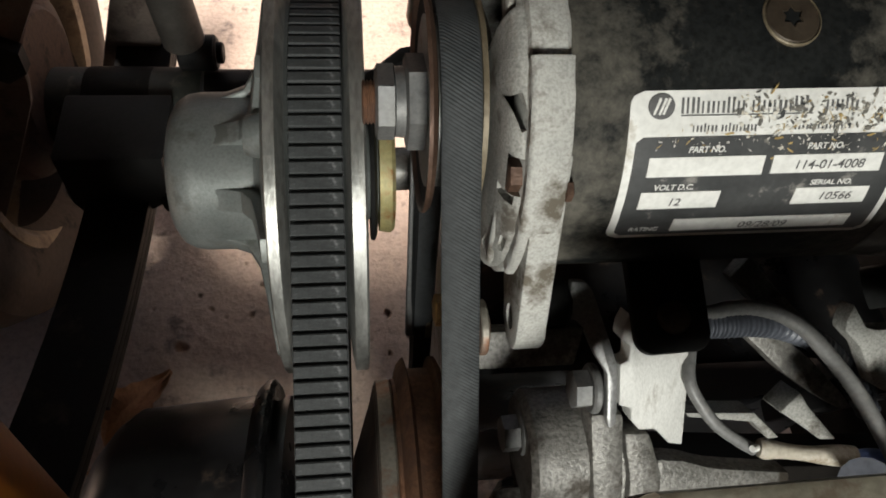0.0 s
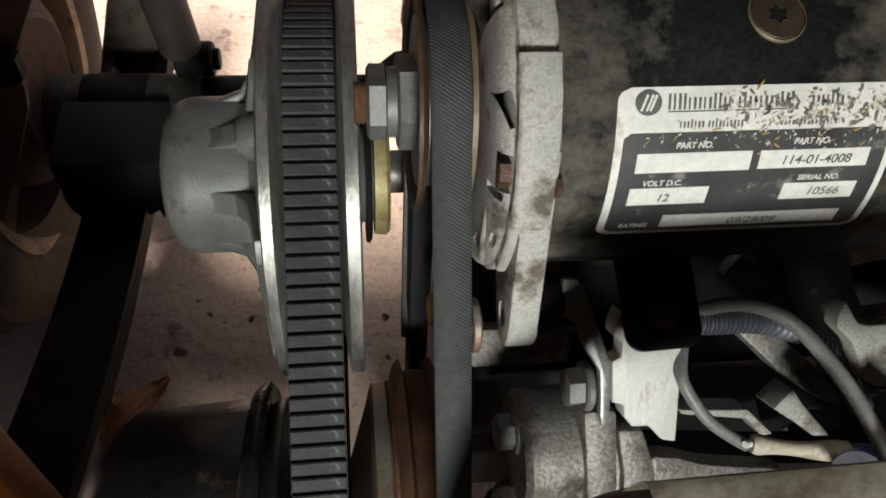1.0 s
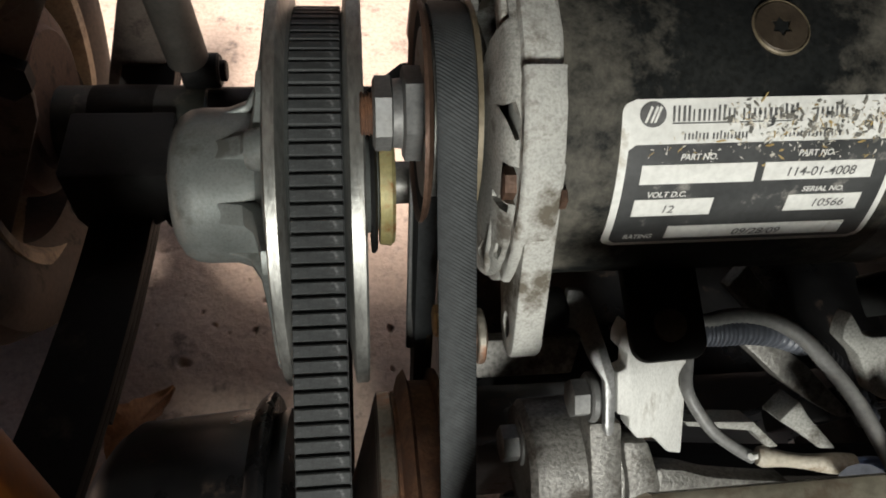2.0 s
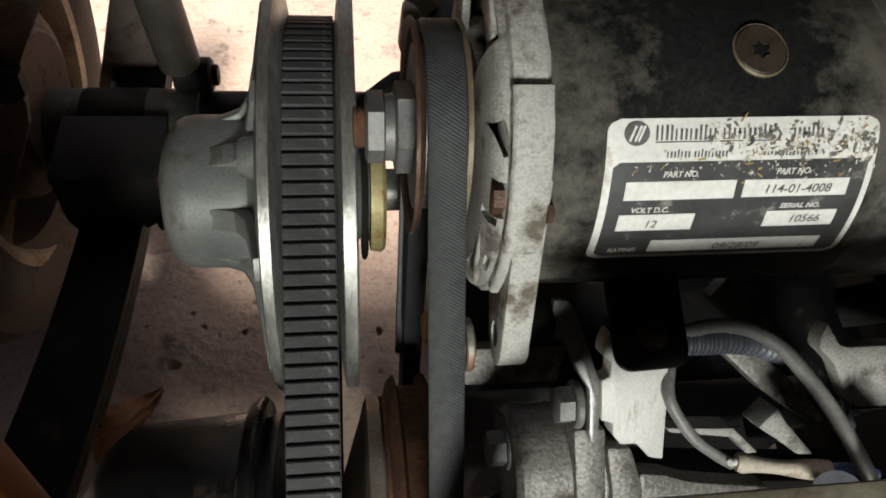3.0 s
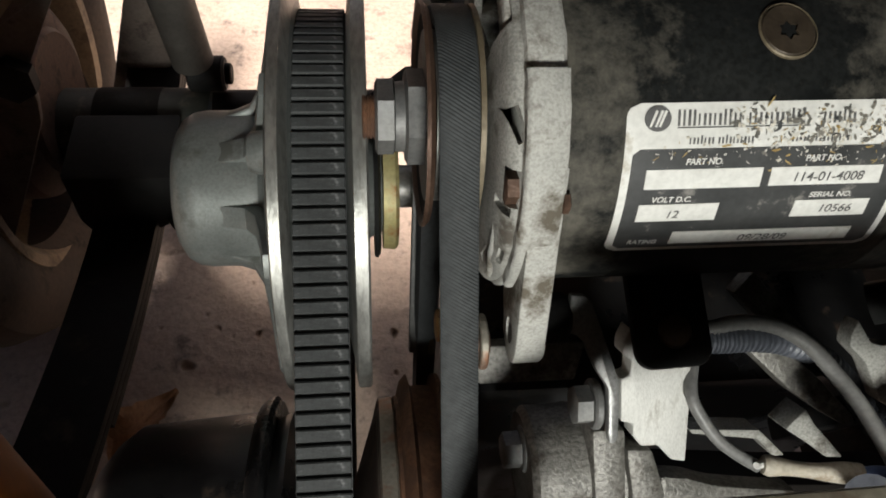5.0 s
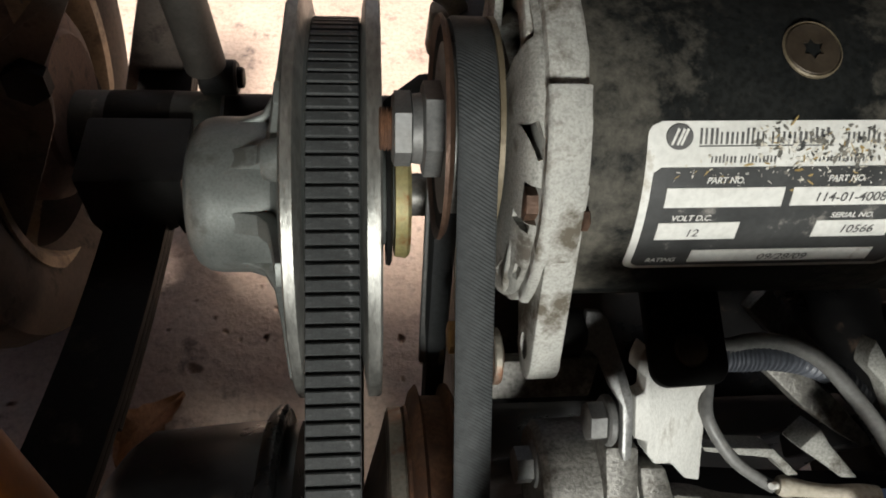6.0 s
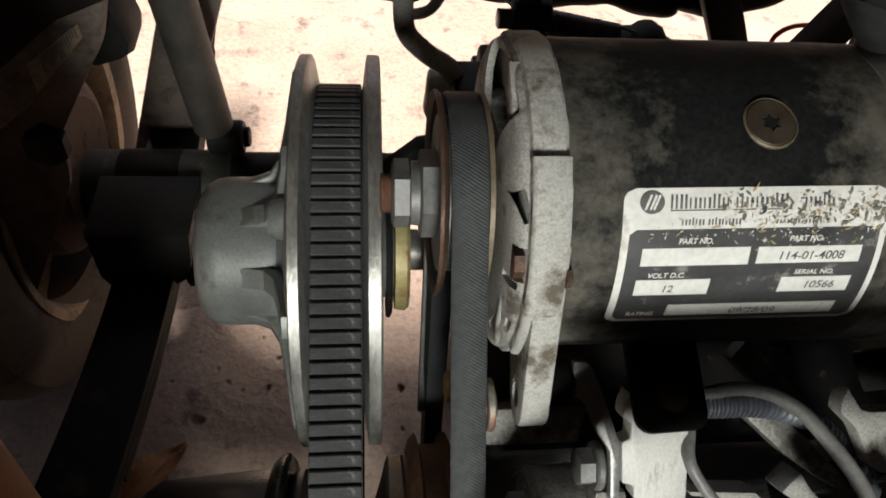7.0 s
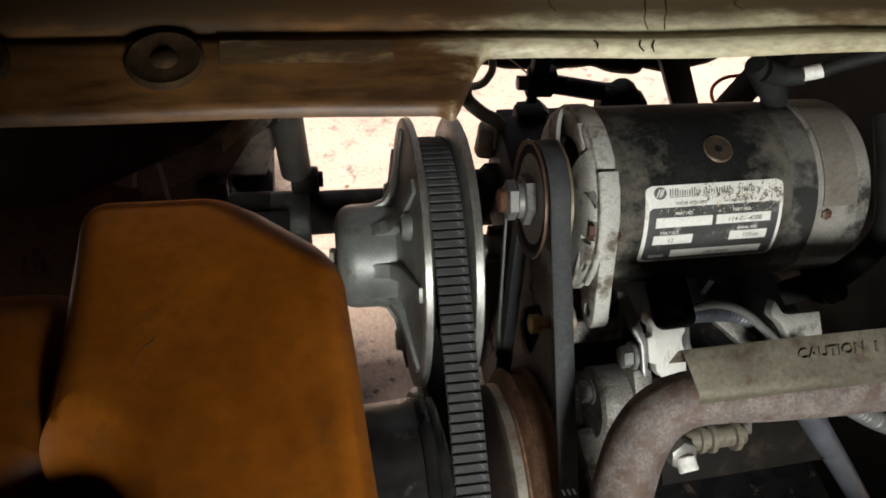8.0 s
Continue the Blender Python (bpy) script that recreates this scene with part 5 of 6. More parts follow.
upright = [e for e in tb_.edges if abs(e.verts[0].co.z - e.verts[1].co.z) > 0.1 and max(v.co.y for v in e.verts) > 0.07]
bmesh.ops.bevel(tb_, geom=list(set(top_edges + upright)), offset=0.024, segments=8, profile=0.5, affect="EDGES", clamp_overlap=True)
bmesh.ops.triangulate(tb_, faces=[f for f in tb_.faces if len(f.verts) > 4])


def filler_well(top):
    """The round well with a flared mouth in which the filler cap sits."""
    flare = [(0.0200 + 0.0270 * (1 - math.sin(radians(g))), top - 0.0300 * (1 - math.cos(radians(g)))) for g in range(0, 91, 9)]
    bm = lathe([(0.6200, 0.0), (0.6200, 0.0475), (top + 0.002, 0.0475)] + [(z, r) for r, z in flare] + [(0.5000, 0.0196), (0.5000, 0.0)], (0, 0), 60)
    bmesh.ops.transform(bm, verts=bm.verts[:], matrix=Matrix(((0, 1, 0, -0.1960), (0, 0, 1, -0.0370), (1, 0, 0, 0), (0, 0, 0, 1))))
    bmesh.ops.recalc_face_normals(bm, faces=bm.faces[:])
    return bm


tb_ = carve(tb_, [filler_well(0.5695)])
tank_body = part("body", tb_, "tank", tk, "amber moulded plastic body", angle=50)
wn = tank_body.modifiers.new("even_shading", "WEIGHTED_NORMAL")
wn.keep_sharp, wn.weight = True, 100
part("scratch", tube([(-0.1622, 0.0255, 0.5690), (-0.1641, 0.0222, 0.5690), (-0.1666, 0.0200, 0.5690), (-0.1681, 0.0155, 0.5690), (-0.1697, 0.0133, 0.5690)], 0.00018, 6, smooth_n=6), "brown_thin", tank_body, "short dark scratch")
part("shoulder", carve(box((-0.460, -0.1500, 0.2900), (-0.1930, 0.0790, 0.5500), 0.028, seg=6), [filler_well(0.5505)]), "tank", tk, "lower moulded shoulder")
fcap = lathe([(0.0, 0.0), (0.0, 0.0185), (0.0120, 0.0185), (0.0140, 0.0170), (0.0150, 0.0145), (0.0120, 0.0125), (0.0120, 0.0)], (0, 0), 60)
bmesh.ops.rotate(fcap, verts=fcap.verts[:], cent=(0, 0, 0), matrix=Matrix.Rotation(radians(-90), 3, "Y"))
bmesh.ops.translate(fcap, verts=fcap.verts[:], vec=(-0.1960, -0.0370, 0.5120))
part("filler_cap", fcap, "black_rubber", tk, "black screw cap in the hollow")

# ---- body panel over the bay ----
pn = thing("body_panel", (0.0, 0.10, 0.62), "beige moulded body panel with a stepped front edge, stained and painted darker for shade", "body panel")


SLOPE = Vector((0.0, 0.989, 0.148))
RISE = Vector((0.0, -0.148, 0.989))


def corner(x):
    """How far the edge has stepped back at x: 0 before the corner, 1 past it."""
    t = min(1.0, max(0.0, (x + 0.0464) / 0.0200))
    return 0.25 * t + 0.75 * t * t * (3 - 2 * t)


def on_lip(x, u, h):
    """A place on the panel: u runs back down its slope from the front edge, h stands on it."""
    return Vector((x, 0.0734, 0.6372)) + SLOPE * u + RISE * h


LIP_U = (0.006, 0.0200, 0.0240, 0.0280, 0.0320, 0.0345, 0.0362, 0.0378, 0.0394, 0.0412, 0.0430, 0.0450, 0.0480, 0.0540, 0.0640, 0.0900)
LIP_H = (0.000, 0.0004, 0.0008, 0.0010, 0.0010, 0.0008, 0.0002, -0.0012, -0.0024, -0.0026, -0.0016, 0.0002, 0.0018, 0.0026, 0.0036, 0.0060)


def lip_height(x, u):
    """How high the lip's top stands over its slope at a place."""
    return float(np.interp(u, LIP_U, LIP_H)) + 0.0005 * math.sin(x * 47 + u * 60) - 0.0040 * corner(x) * max(0.0, 1.0 - u / 0.040)


def lip():
    """The panel's edge: a rolled front lip, a groove and a bead, running along x with one step in it."""
    bm = bmesh.new()
    xs = [-0.70 + 0.01 * i for i in range(61)] + [-0.099 + 0.001 * i for i in range(110)] + [0.012 + 0.01 * i for i in range(70)]
    rows = []
    for x in xs:
        f = 0.0285 * corner(x) - 0.0030 * math.exp(-((x + 0.0460) / 0.0035) ** 2)
        us = [f + d for d in (0.0, 0.0008, 0.0024, 0.0046)] + [max(u, f + 0.0058 + 0.0002 * k) for k, u in enumerate(LIP_U[1:])]
        hs = [-0.0052, -0.0022, -0.0006, 0.0] + [0.0] * (len(LIP_U) - 1)
        row = [on_lip(x, f + 0.004, -0.0062)] + [on_lip(x, u + 0.0006 * math.sin(x * 31 + u * 90), lip_height(x, u) + h) for u, h in zip(us, hs)]
        row += [row[-1] + Vector((0, 0.004, 0.010)), Vector((x, row[-1].y + 0.006, 1.2000))]
        rows.append([bm.verts.new(v) for v in row])
    for p, q in zip(rows, rows[1:]):
        for k in range(len(p) - 1):
            bm.faces.new((p[k], p[k + 1], q[k + 1], q[k]))
    bmesh.ops.recalc_face_normals(bm, faces=bm.faces[:])
    return part("lip", bm, "panel_stain_shade", pn, "stepped beige lip with a brown stain and painted shade", angle=60)


lip()


def lip_film(xs, u0, u1, ragged, seed):
    """A thin film on the lip, with ragged long edges."""
    rnd = random.Random(seed)
    bm = bmesh.new()
    rows = []
    for x in xs:
        a, b = u0 + ragged * rnd.uniform(-1, 1), u1 + ragged * rnd.uniform(-1, 1)
        rows.append([bm.verts.new(on_lip(x, u, lip_height(x, u) + 0.0005)) for u in (a, (2 * a + b) / 3, (a + 2 * b) / 3, b)])
    for p, q in zip(rows, rows[1:]):
        for k in range(3):
            bm.faces.new((p[k], p[k + 1], q[k + 1], q[k]))
    return bm


part("dark_patch", lip_film([-0.1320 + 0.0022 * i for i in range(31)], 0.0222, 0.0350, 0.0005, 4), "brown_thin", pn, "dark oblong patch")
for run in (((0.047, 0.060), (0.0452, 0.050), (0.0440, 0.0455), (0.0456, 0.042)), ((0.056, 0.060), (0.0548, 0.050), (0.0532, 0.0455), (0.0532, 0.042)),
            ((0.0388, 0.033), (0.0375, 0.0300), (0.0386, 0.0270)), ((0.0448, 0.033), (0.0433, 0.0300), (0.0430, 0.0270)),
            ((0.004, 0.060), (0.0028, 0.053), (0.0048, 0.049)), ((0.086, 0.060), (0.0902, 0.056), (0.0870, 0.0520), (0.0900, 0.0485)),
            ((0.135, 0.060), (0.1400, 0.0570), (0.1470, 0.0585)), ((0.018, 0.033), (0.0192, 0.0310), (0.0185, 0.0285))):
    part("crack", tube([on_lip(x, u, lip_height(x, u) + 0.0001) for x, u in run], 0.00035, 6, smooth_n=6), "grime", pn, "dark hairline crack")
for x in (-0.1515, -0.2195):
    w = part("washer", lathe([(-0.0016, 0.0), (-0.0016, 0.0140), (0.0004, 0.0145), (0.0014, 0.0132), (0.0004, 0.0095), (0.0006, 0.0)], (0, 0), 40), "grime", pn, "large dark brown washer")
    w.rotation_euler = (radians(8.5), 0, 0)
    w.data.transform(Matrix.Rotation(radians(-90), 4, "Y"))
    w.location = on_lip(x, 0.0249, lip_height(x, 0.0249) + 0.0004) - Vector(pn.location)
    d = part("bolt_head", lathe([(-0.001, 0.0), (-0.001, 0.0052), (0.0008, 0.0050), (0.0018, 0.0036), (0.0021, 0.0)], (0, 0), 28), "grime", w, "dark domed bolt head")
    d.data.transform(Matrix.Rotation(radians(-90), 4, "Y"))
    d.location = (0.0, 0.0, 0.0006)
# unseen floor; its rear edge is set by where sun should reach the ground
part("deck", box((-0.700, 0.1750, 0.650), (0.700, 0.820, 0.670), 0.004), "frame_plate", pn, "unseen dusty brown body floor, sized to set where sun falls")
# Unseen box added round the bay to keep sky light off the engine.
sb = thing("bay_enclosure", (0.0, -0.45, 0.10), "unseen dark box added round the engine bay to keep sky light out", "seat base")
for s in (-1, 1):
    part("side_blocker", box((s * 0.640 - 0.010, -0.800, 0.100), (s * 0.640 + 0.010, 0.165, 1.200), 0.004), "frame", sb)
for s in (-1, 1):
    part("rear_side_blocker", box((s * 0.640 - 0.010, 0.168, 0.300), (s * 0.640 + 0.010, 0.820, 0.648), 0.004), "frame", sb)
part("front_blocker", box((-0.650, -0.820, 0.0), (0.650, -0.800, 1.200), 0.004), "frame", sb)
part("top_blocker", box((-0.650, -0.820, 1.202), (0.650, 0.165, 1.220), 0.004), "frame", sb)

# ---- axle, spring, shock absorber, wheel ----
ax = thing("rear_axle", (0.0, 0.470, 0.166), "dark dusty tubular rear axle with a clamp bracket", "axle")
AXLE = (0.453, 0.172)
part("tube", lathe([(-0.300, 0.0), (-0.300, 0.0350), (-0.1140, 0.0350), (-0.1120, 0.0330), (-0.1120, 0.0)], AXLE, 48), "axle_green", ax, "dusty green-black axle tube")
part("shaft_housing", lathe([(-0.113, 0.0), (-0.113, 0.0255), (0.300, 0.0255), (0.300, 0.0)], (0.457, 0.1790), 48), "frame", ax)
part("clamp_bracket", prism(hull2(ring_points(AXLE, 0.0355, 32) + [(0.408, 0.135), (0.483, 0.135), (0.463, 0.093), (0.421, 0.085)]), -0.2110, -0.1520, 0.004), "frame", ax)
part("spring_plate", prism([(-0.2140, 0.2150), (-0.2160, 0.1600), (-0.2080, 0.1360), (-0.1660, 0.1400), (-0.1470, 0.1530), (-0.1370, 0.1780), (-0.1330, 0.2150)], 0.3620, 0.4300, 0.004, "y"), "black_rubber", ax, "dark spring clamp plate")
part("u_bolt_nut", hexagon((-0.2136, 0.3760, 0.1540), (-0.2136, 0.3740, 0.1640), 0.0150), "zinc", ax, "dull u-bolt nut")
part("u_bolt_nut", hexagon((-0.1388, 0.3640, 0.1540), (-0.1388, 0.3605, 0.1650), 0.0130), "frame", ax)
spr = thing("leaf_spring", (-0.176, 0.25, 0.13), "dark steel leaf spring running forward from the axle", "leaf spring")
for k, (y0, y1) in enumerate(((-0.03, 0.95), (0.06, 0.78), (0.18, 0.66))):
    bm = bmesh.new()
    rows = []
    for i in range(31):
        y = y0 + (y1 - y0) * i / 30
        z = 0.156 + 0.60 * (y - 0.445) ** 2 - 0.0075 * k
        rows.append([bm.verts.new((x, y, z + dz)) for x, dz in ((-0.2050, 0.0), (-0.1560, 0.0), (-0.1555, -0.0035), (-0.1560, -0.0068), (-0.2050, -0.0068), (-0.2055, -0.0035))])
    for p, q in zip(rows, rows[1:]):
        for j in range(6):
            bm.faces.new((p[j], p[(j + 1) % 6], q[(j + 1) % 6], q[j]))
    bm.faces.new(rows[0])
    bm.faces.new(rows[-1][::-1])
    part("leaf", bm, "frame", spr)
sk = thing("shock_absorber", (-0.110, 0.490, 0.222), "dusty grey shock absorber standing on the axle", "shock absorber")
part("body", cylinder((-0.1245, 0.4740, 0.2270), (-0.1440, 0.4600, 0.5900), 0.0170, 36, 0.004), "shock", sk, "dusty grey tube")
part("lower_eye", cylinder((-0.1310, 0.4742, 0.2165), (-0.1000, 0.4742, 0.2165), 0.0150, 28, 0.002), "black_rubber", sk, "black rubber eye")
part("eye_bolt", cylinder((-0.1030, 0.4742, 0.2165), (-0.0950, 0.4742, 0.2165), 0.0090, 20, 0.001), "frame", sk)
single("frame_strut", slab((-0.2200, 0.5500, 0.0800), (-0.0200, 0.5500, 0.6380), (1, 0, 0), 0.0200, 0.0480, 0.003), "frame_dusty", "dusty dark frame strut behind the shock absorber", "strut")
HUB = (0.462, 0.197)
wh = part("wheel", lathe([(-0.2560, 0.1330), (-0.2500, 0.1405), (-0.2480, 0.1395), (-0.2500, 0.1300), (-0.2620, 0.1220), (-0.2900, 0.1160), (-0.330, 0.110), (-0.340, 0.0), (-0.345, 0.0), (-0.340, 0.112), (-0.2560, 0.1330)], HUB, 72), "wheel", ax, "dusty tan steel rim")
part("tyre", lathe([(-0.262, 0.1300), (-0.2500, 0.1430), (-0.2430, 0.165), (-0.2440, 0.188), (-0.2500, 0.2020), (-0.275, 0.2120), (-0.395, 0.2120), (-0.420, 0.205), (-0.434, 0.188), (-0.436, 0.165), (-0.430, 0.143), (-0.416, 0.1300), (-0.262, 0.1300)], (HUB[0], 0.2125), 96), "tyre", wh, "dusty worn tyre")
part("brake_drum", lathe([(-0.2360, 0.0), (-0.2360, 0.0560), (-0.2400, 0.0600), (-0.2420, 0.0720), (-0.2480, 0.0800), (-0.2560, 0.0820), (-0.3350, 0.0840), (-0.3350, 0.0)], HUB, 64), "drum_brown", wh, "rusty brown brake drum")

# ---- frame rail with its sticker ----
fr = thing("frame_rail", (-0.24, 0.36, 0.20), "dark dusty frame rail with a bolt and a paper sticker", "frame")
part("side_plate", prism([(-0.460, 0.6000), (-0.1350, 0.6000), (-0.1380, 0.4300), (-0.1468, 0.4041), (-0.1850, 0.3420), (-0.1870, 0.3180), (-0.1915, 0.3000), (-0.2225, 0.2380), (-0.2655, 0.1560), (-0.2900, 0.1200), (-0.460, 0.1200)], 0.3400, 0.3460, 0.001, "y"), "frame_plate", fr, "brown dusty side plate")
part("rail", prism([(-0.460, 0.2300), (-0.2054, 0.3674), (-0.1790, 0.3896), (-0.1388, 0.4184), (-0.1330, 0.4270), (-0.1180, 0.4700), (-0.460, 0.4700)], 0.3220, 0.3380, 0.002, "y"), "frame_plate", fr, "brown dusty rail")
part("rail_cap", prism([(-0.460, 0.2800), (-0.1850, 0.4190), (-0.1440, 0.4530), (-0.1180, 0.4650), (-0.1180, 0.5200), (-0.460, 0.5200)], 0.3080, 0.3210, 0.003, "y"), "frame", fr, "black upper rail")
part("bump_stop", prism([(-0.1800, 0.4700), (-0.1330, 0.4400), (-0.1290, 0.4200), (-0.1265, 0.4080), (-0.1285, 0.3990), (-0.1350, 0.3945), (-0.1510, 0.3890), (-0.1800, 0.4000)], 0.3500, 0.3900, 0.008, "y"), "black_rubber", fr, "black rubber bump stop")
part("bolt", hexagon((-0.1905, 0.3400, 0.3430), (-0.1900, 0.3270, 0.3450), 0.0240, 0.0015), "black_rubber", fr, "dark hex bolt")
STICKER = [Vector((-0.1733, 0.3210, 0.4165)), Vector((-0.1391, 0.3210, 0.4440)), Vector((-0.1389, 0.3210, 0.4355)), Vector((-0.1743, 0.3210, 0.3972))]
stk = part("sticker", prism([(v.x, v.z) for v in STICKER], 0.3206, 0.3218, 0.0, "y"), "sticker_tan", fr, "tan paper sticker with printed lines")
for k in range(15):
    t = 0.26 + 0.047 * k
    a, c = STICKER[0].lerp(STICKER[1], t), STICKER[3].lerp(STICKER[2], t)
    f = rng.uniform(0.45, 0.95)
    part("print_bar", slab(a.lerp(c, 0.08) - Vector((0, 0.0006, 0)), a.lerp(c, f) - Vector((0, 0.0006, 0)), X, 0.0006, 0.0008), "ink", stk)

single("brake_cable", tube([(-0.2480, 0.3150, 0.3700), (-0.2417, 0.3150, 0.3981), (-0.2374, 0.3150, 0.4080), (-0.2323, 0.3150, 0.4141), (-0.2272, 0.3150, 0.4144), (-0.2253, 0.3150, 0.4073), (-0.2245, 0.3150, 0.3904), (-0.2244, 0.3150, 0.3500)], 0.0018, 10),
       "cable", "thin grey brake cable bent over the frame rail", "cable")

# ---- things behind the starter generator ----
arm = thing("shift_arm", (0.045, 0.33, 0.40), "bent grey steel arm bolted to a rusty block", "lever")
part("lever", tube([(0.0302, 0.3950, 0.5050), (0.0299, 0.3750, 0.4620), (0.0299, 0.3650, 0.4418), (0.0302, 0.3650, 0.4238), (0.0330, 0.3600, 0.4130), (0.0452, 0.3520, 0.4050), (0.0575, 0.3460, 0.4000), (0.0630, 0.3450, 0.3880), (0.0645, 0.3450, 0.3700)], 0.006, 16, flat=(0.0050, 0.0062, (0, 0.7, 0.7))), "cast_mid", arm)
part("hook", tube([(0.0330, 0.3650, 0.4235), (0.0420, 0.3650, 0.4250), (0.0480, 0.3650, 0.4300), (0.0520, 0.3650, 0.4400), (0.0515, 0.3660, 0.4480), (0.0490, 0.3670, 0.4540)], 0.0034, 12), "steel", arm, "small steel hook")
part("block", rough_cast(box((0.0460, 0.3500, 0.3500), (0.0670, 0.3660, 0.3860), 0.005, seg=3), 0.0015, 110), "rust_grey", arm, "small rusty block")
gv = thing("linkage", (0.14, 0.42, 0.36), "black throttle linkage with a threaded rod and a lobed cam", "linkage")
rod = [Vector((0.1400, 0.4450, 0.3640)), Vector((0.1945, 0.4400, 0.3560))]
rows = [rod[0].lerp(rod[1], t / 160) for t in range(161)]
part("threaded_rod", tube(rows, lambda t: 0.0095 + 0.0006 * (1 if math.sin(t * 2 * math.pi * 26) > 0 else -1), 14, smooth_n=0), "black_gloss", gv, angle=60)
part("rod_nut", hexagon((0.1030, 0.4450, 0.3662), (0.1150, 0.4450, 0.3662), 0.0140, 0.0010), "black_gloss", gv, "black hex nut")
part("pin_block", box((0.1130, 0.4370, 0.3520), (0.1420, 0.4530, 0.3830), 0.003), "black_rubber", gv)
part("hanger", box((0.1150, 0.4380, 0.3800), (0.1330, 0.4520, 0.4700), 0.003), "black_rubber", gv)
part("post", cylinder((0.1225, 0.4450, 0.3320), (0.1225, 0.4450, 0.3540), 0.0056, 20, 0.001), "black_rubber", gv)
part("post_base", prism([(0.1091, 0.3359), (0.1332, 0.3388), (0.1410, 0.3320), (0.1468, 0.3243), (0.1468, 0.3000), (0.1100, 0.3000)], 0.4360, 0.4540, 0.002, "y"), "black_rubber", gv)
part("base_flange", box((0.0900, 0.4300, 0.2900), (0.2000, 0.4600, 0.3225), 0.003), "black_rubber", gv)
part("cam", prism([(0.2020, 0.2950), (0.1979, 0.3202), (0.1942, 0.3465), (0.1971, 0.3550), (0.2100, 0.3559), (0.2143, 0.3596), (0.2195, 0.3612), (0.2253, 0.3610), (0.2348, 0.3552), (0.2391, 0.3478), (0.2464, 0.3441), (0.2506, 0.3345), (0.2620, 0.3180), (0.2680, 0.2950)], 0.4340, 0.4580, 0.003, "y"), "black_rubber", gv, "black lobed cam")
part("thin_rod", tube([(0.1900, 0.4450, 0.3636), (0.2020, 0.4450, 0.3598), (0.2107, 0.4450, 0.3565)], 0.0012, 10), "steel", gv)
part("spring_wire", tube([(0.0560, 0.4300, 0.4350), (0.0850, 0.4380, 0.4040), (0.1140, 0.4450, 0.3760)], 0.0009, 8), "steel", gv, "thin bare wire")
mh = thing("mount_housing", (0.145, 0.31, 0.30), "black engine mount housing behind the pulley", "housing")
part("body", box((0.0600, 0.2600, 0.3000), (0.2300, 0.3600, 0.3960), 0.004), "black_rubber", mh)
part("gusset", prism([(0.0190, 0.3310), (0.0400, 0.3530), (0.0460, 0.3545), (0.0500, 0.3610), (0.0640, 0.3610), (0.0640, 0.3050), (0.0300, 0.3050)], 0.3240, 0.3360, 0.0015, "y"), "black_rubber", mh, "black stepped gusset")
part("ledge", box((0.0780, 0.3500, 0.3700), (0.1050, 0.3700, 0.4010), 0.003), "black_rubber", mh)
rf = thing("subframe", (0.33, 0.50, 0.10), "dark welded frame bars at the rear of the bay", "frame")
part("strut", slab((0.2590, 0.5000, 0.4180), (0.4200, 0.5000, 0.1310), (1, 0, 0.56), 0.0200, 0.0290, 0.002), "frame", rf)
part("diagonal", slab((0.3550, 0.4000, 0.4600), (0.2900, 0.4000, 0.3000), (1, 0, -0.4), 0.0200, 0.0220, 0.002), "frame", rf)
part("upright", slab((0.4650, 0.5000, 0.0000), (0.4650, 0.5000, 0.6400), (1, 0, 0), 0.0400, 0.0400, 0.003), "frame", rf)
single("harness", tube([(0.0050, 0.5300, 0.3400), (0.0400, 0.5300, 0.3340), (0.0676, 0.5300, 0.3400), (0.1200, 0.5300, 0.3370), (0.1706, 0.5300, 0.3330), (0.2125, 0.5300, 0.3345), (0.2582, 0.5300, 0.3260), (0.2775, 0.5300, 0.3320), (0.3045, 0.5300, 0.3255), (0.3500, 0.5300, 0.3400), (0.4000, 0.5300, 0.3700)], lambda t: 0.0115 + 0.0016 * math.sin(23 * t) + 0.0008 * math.sin(71 * t), 14), "frame", "dark wiring harness slung under the body", "harness")
single("red_wire", tube([(0.4000, 0.4700, 0.3525), (0.3798, 0.4700, 0.3508), (0.3512, 0.4700, 0.3483), (0.3400, 0.4700, 0.3400), (0.3390, 0.4700, 0.3300), (0.3440, 0.4700, 0.3190), (0.3541, 0.4700, 0.3081), (0.3713, 0.4700, 0.2921), (0.3800, 0.4700, 0.2800)], 0.0020, 10), "red", "thin red wire loop", "wire")
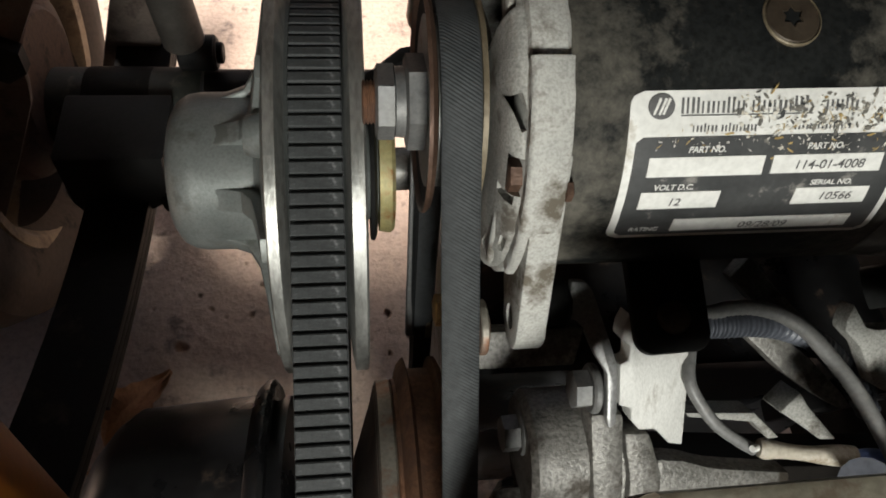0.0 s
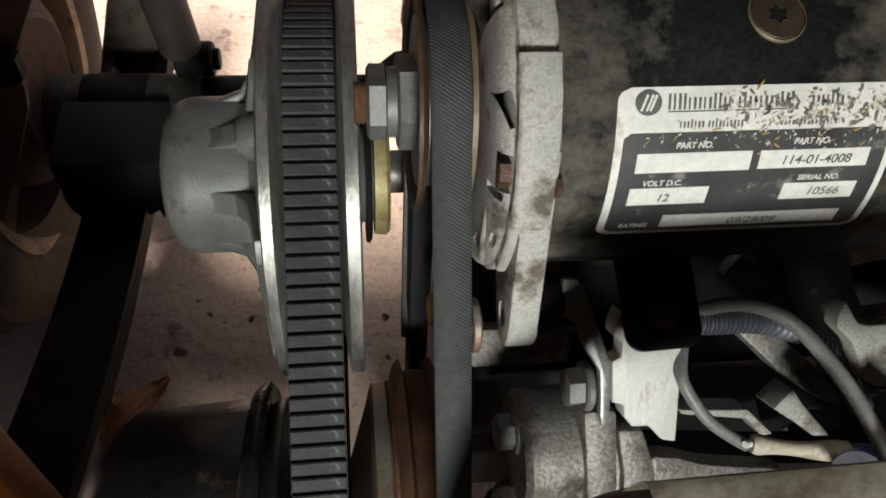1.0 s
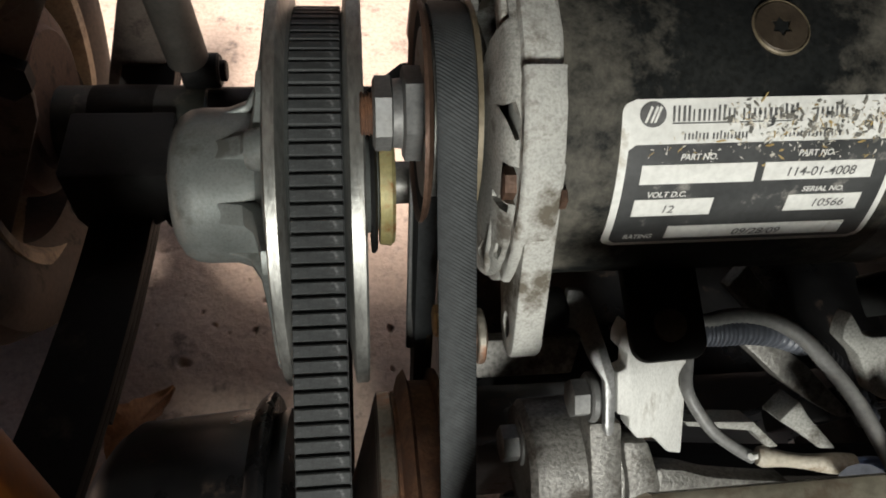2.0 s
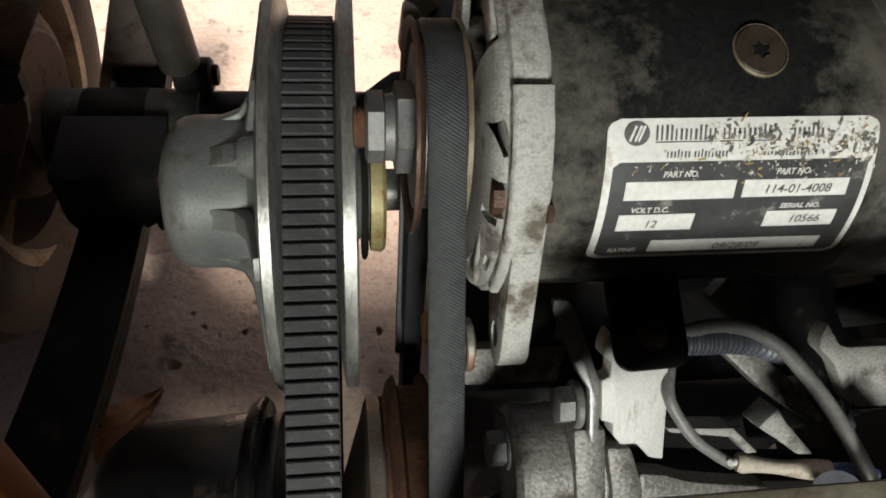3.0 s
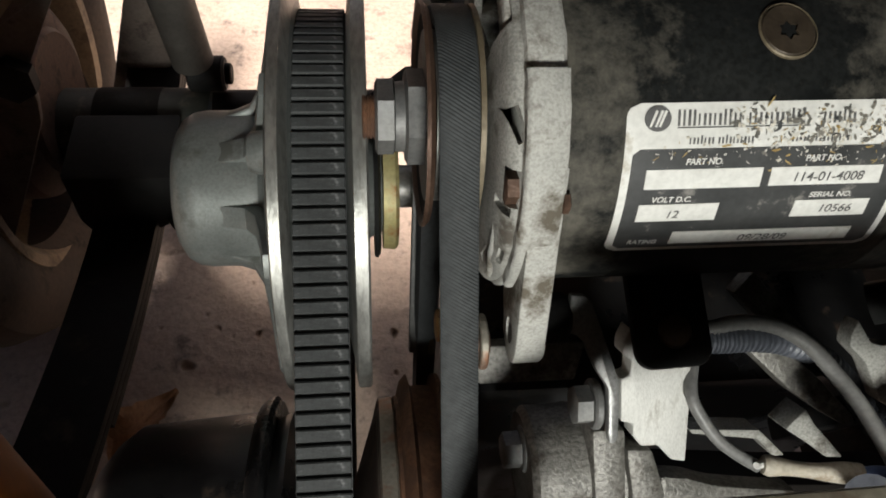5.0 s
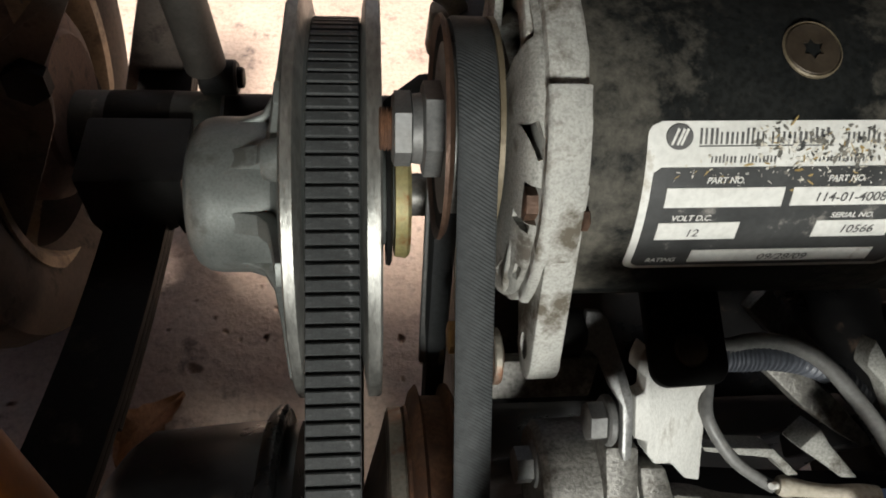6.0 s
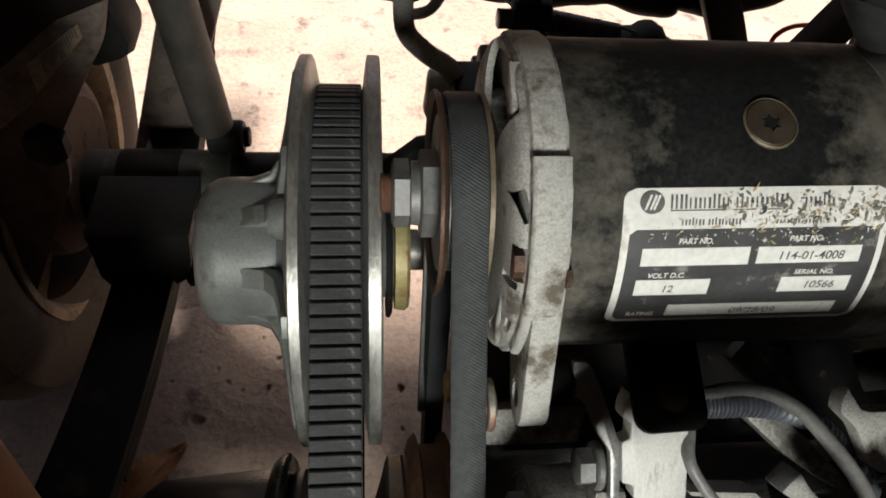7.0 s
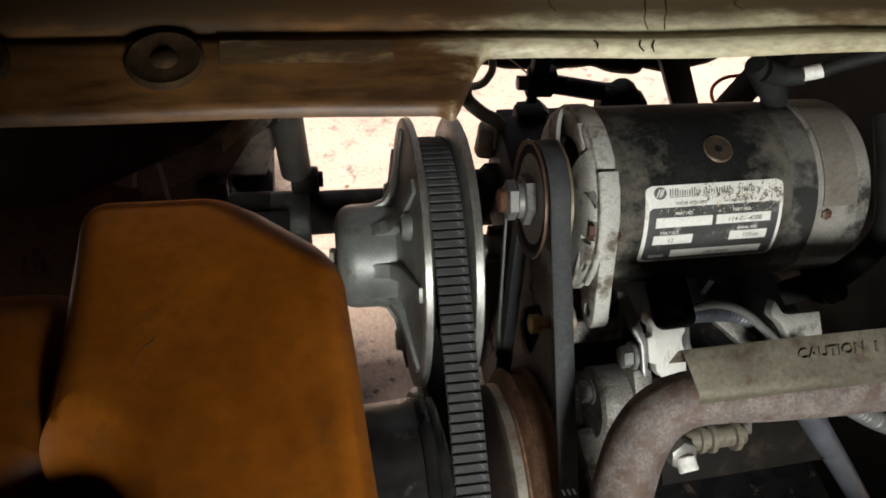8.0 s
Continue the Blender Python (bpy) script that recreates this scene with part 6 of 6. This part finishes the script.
tb = thing("terminal_lead", (0.19, 0.19, 0.539), "grey rubber terminal boot with a white plug and black lead", "cable")
part("boot", tube([(0.1921, 0.1961, 0.5312), (0.1881, 0.1951, 0.5406), (0.1797, 0.1949, 0.5500), (0.1713, 0.1947, 0.5585), (0.1647, 0.1945, 0.5649)], lambda t: 0.0070 + 0.0015 * math.sin(3 * t + 0.4), 20), "grey_boot", tb, "grey rubber boot")
part("collar", tube([(0.1696, 0.1907, 0.5629), (0.1836, 0.1901, 0.5589), (0.1946, 0.1865, 0.5618)], lambda t: 0.0070 - 0.0012 * t, 20), "grey_boot", tb, "grey rubber collar")
part("plug", tube([(0.1914, 0.1844, 0.5641), (0.1967, 0.1836, 0.5657), (0.2030, 0.1838, 0.5670)], 0.0044, 18), "white", tb, "white plug")
part("lead", tube([(0.2020, 0.1837, 0.5668), (0.2146, 0.1822, 0.5735), (0.2299, 0.1768, 0.5829), (0.2631, 0.1710, 0.5971), (0.3213, 0.1684, 0.6097)], 0.0046, 16), "black_rubber", tb, "black lead")
single("loom_hose", tube([(0.2096, 0.1202, 0.4292), (0.2364, 0.1142, 0.4542), (0.2522, 0.1197, 0.4891), (0.2553, 0.1414, 0.5131), (0.2598, 0.1758, 0.5360)], 0.0085, 16), "grey_boot", "dark grey hose round the end cap", "hose")
part("inner_panel", box((0.3620, 0.040, 0.100), (0.3770, 0.4200, 0.600), 0.004), "frame", sb, "dark inner panel beside the engine")

# ---- cogs of the drive belt ----
tooth = box((-0.0120, -0.0027, 0.0), (0.0120, 0.0027, 0.0030), 0.0006, seg=1)
tooth_mesh, _ = finish("cog", tooth, "rubber_tooth", False)
for k, (p, t) in enumerate(belt_path(DRIVEN, 0.0955, DRIVE, 0.0550, 0.0069)):
    n = Vector((t.y, -t.x))
    ob = new("cog", tooth_mesh)
    ob.parent = db
    c = p + n * 0.0013
    m = Matrix(((1, 0, 0), (0, t.x, n.x), (0, t.y, n.y))).to_4x4()
    ob.matrix_basis = Matrix.Translation(Vector((BX, c.x, c.y)) - Vector(db.location)) @ m
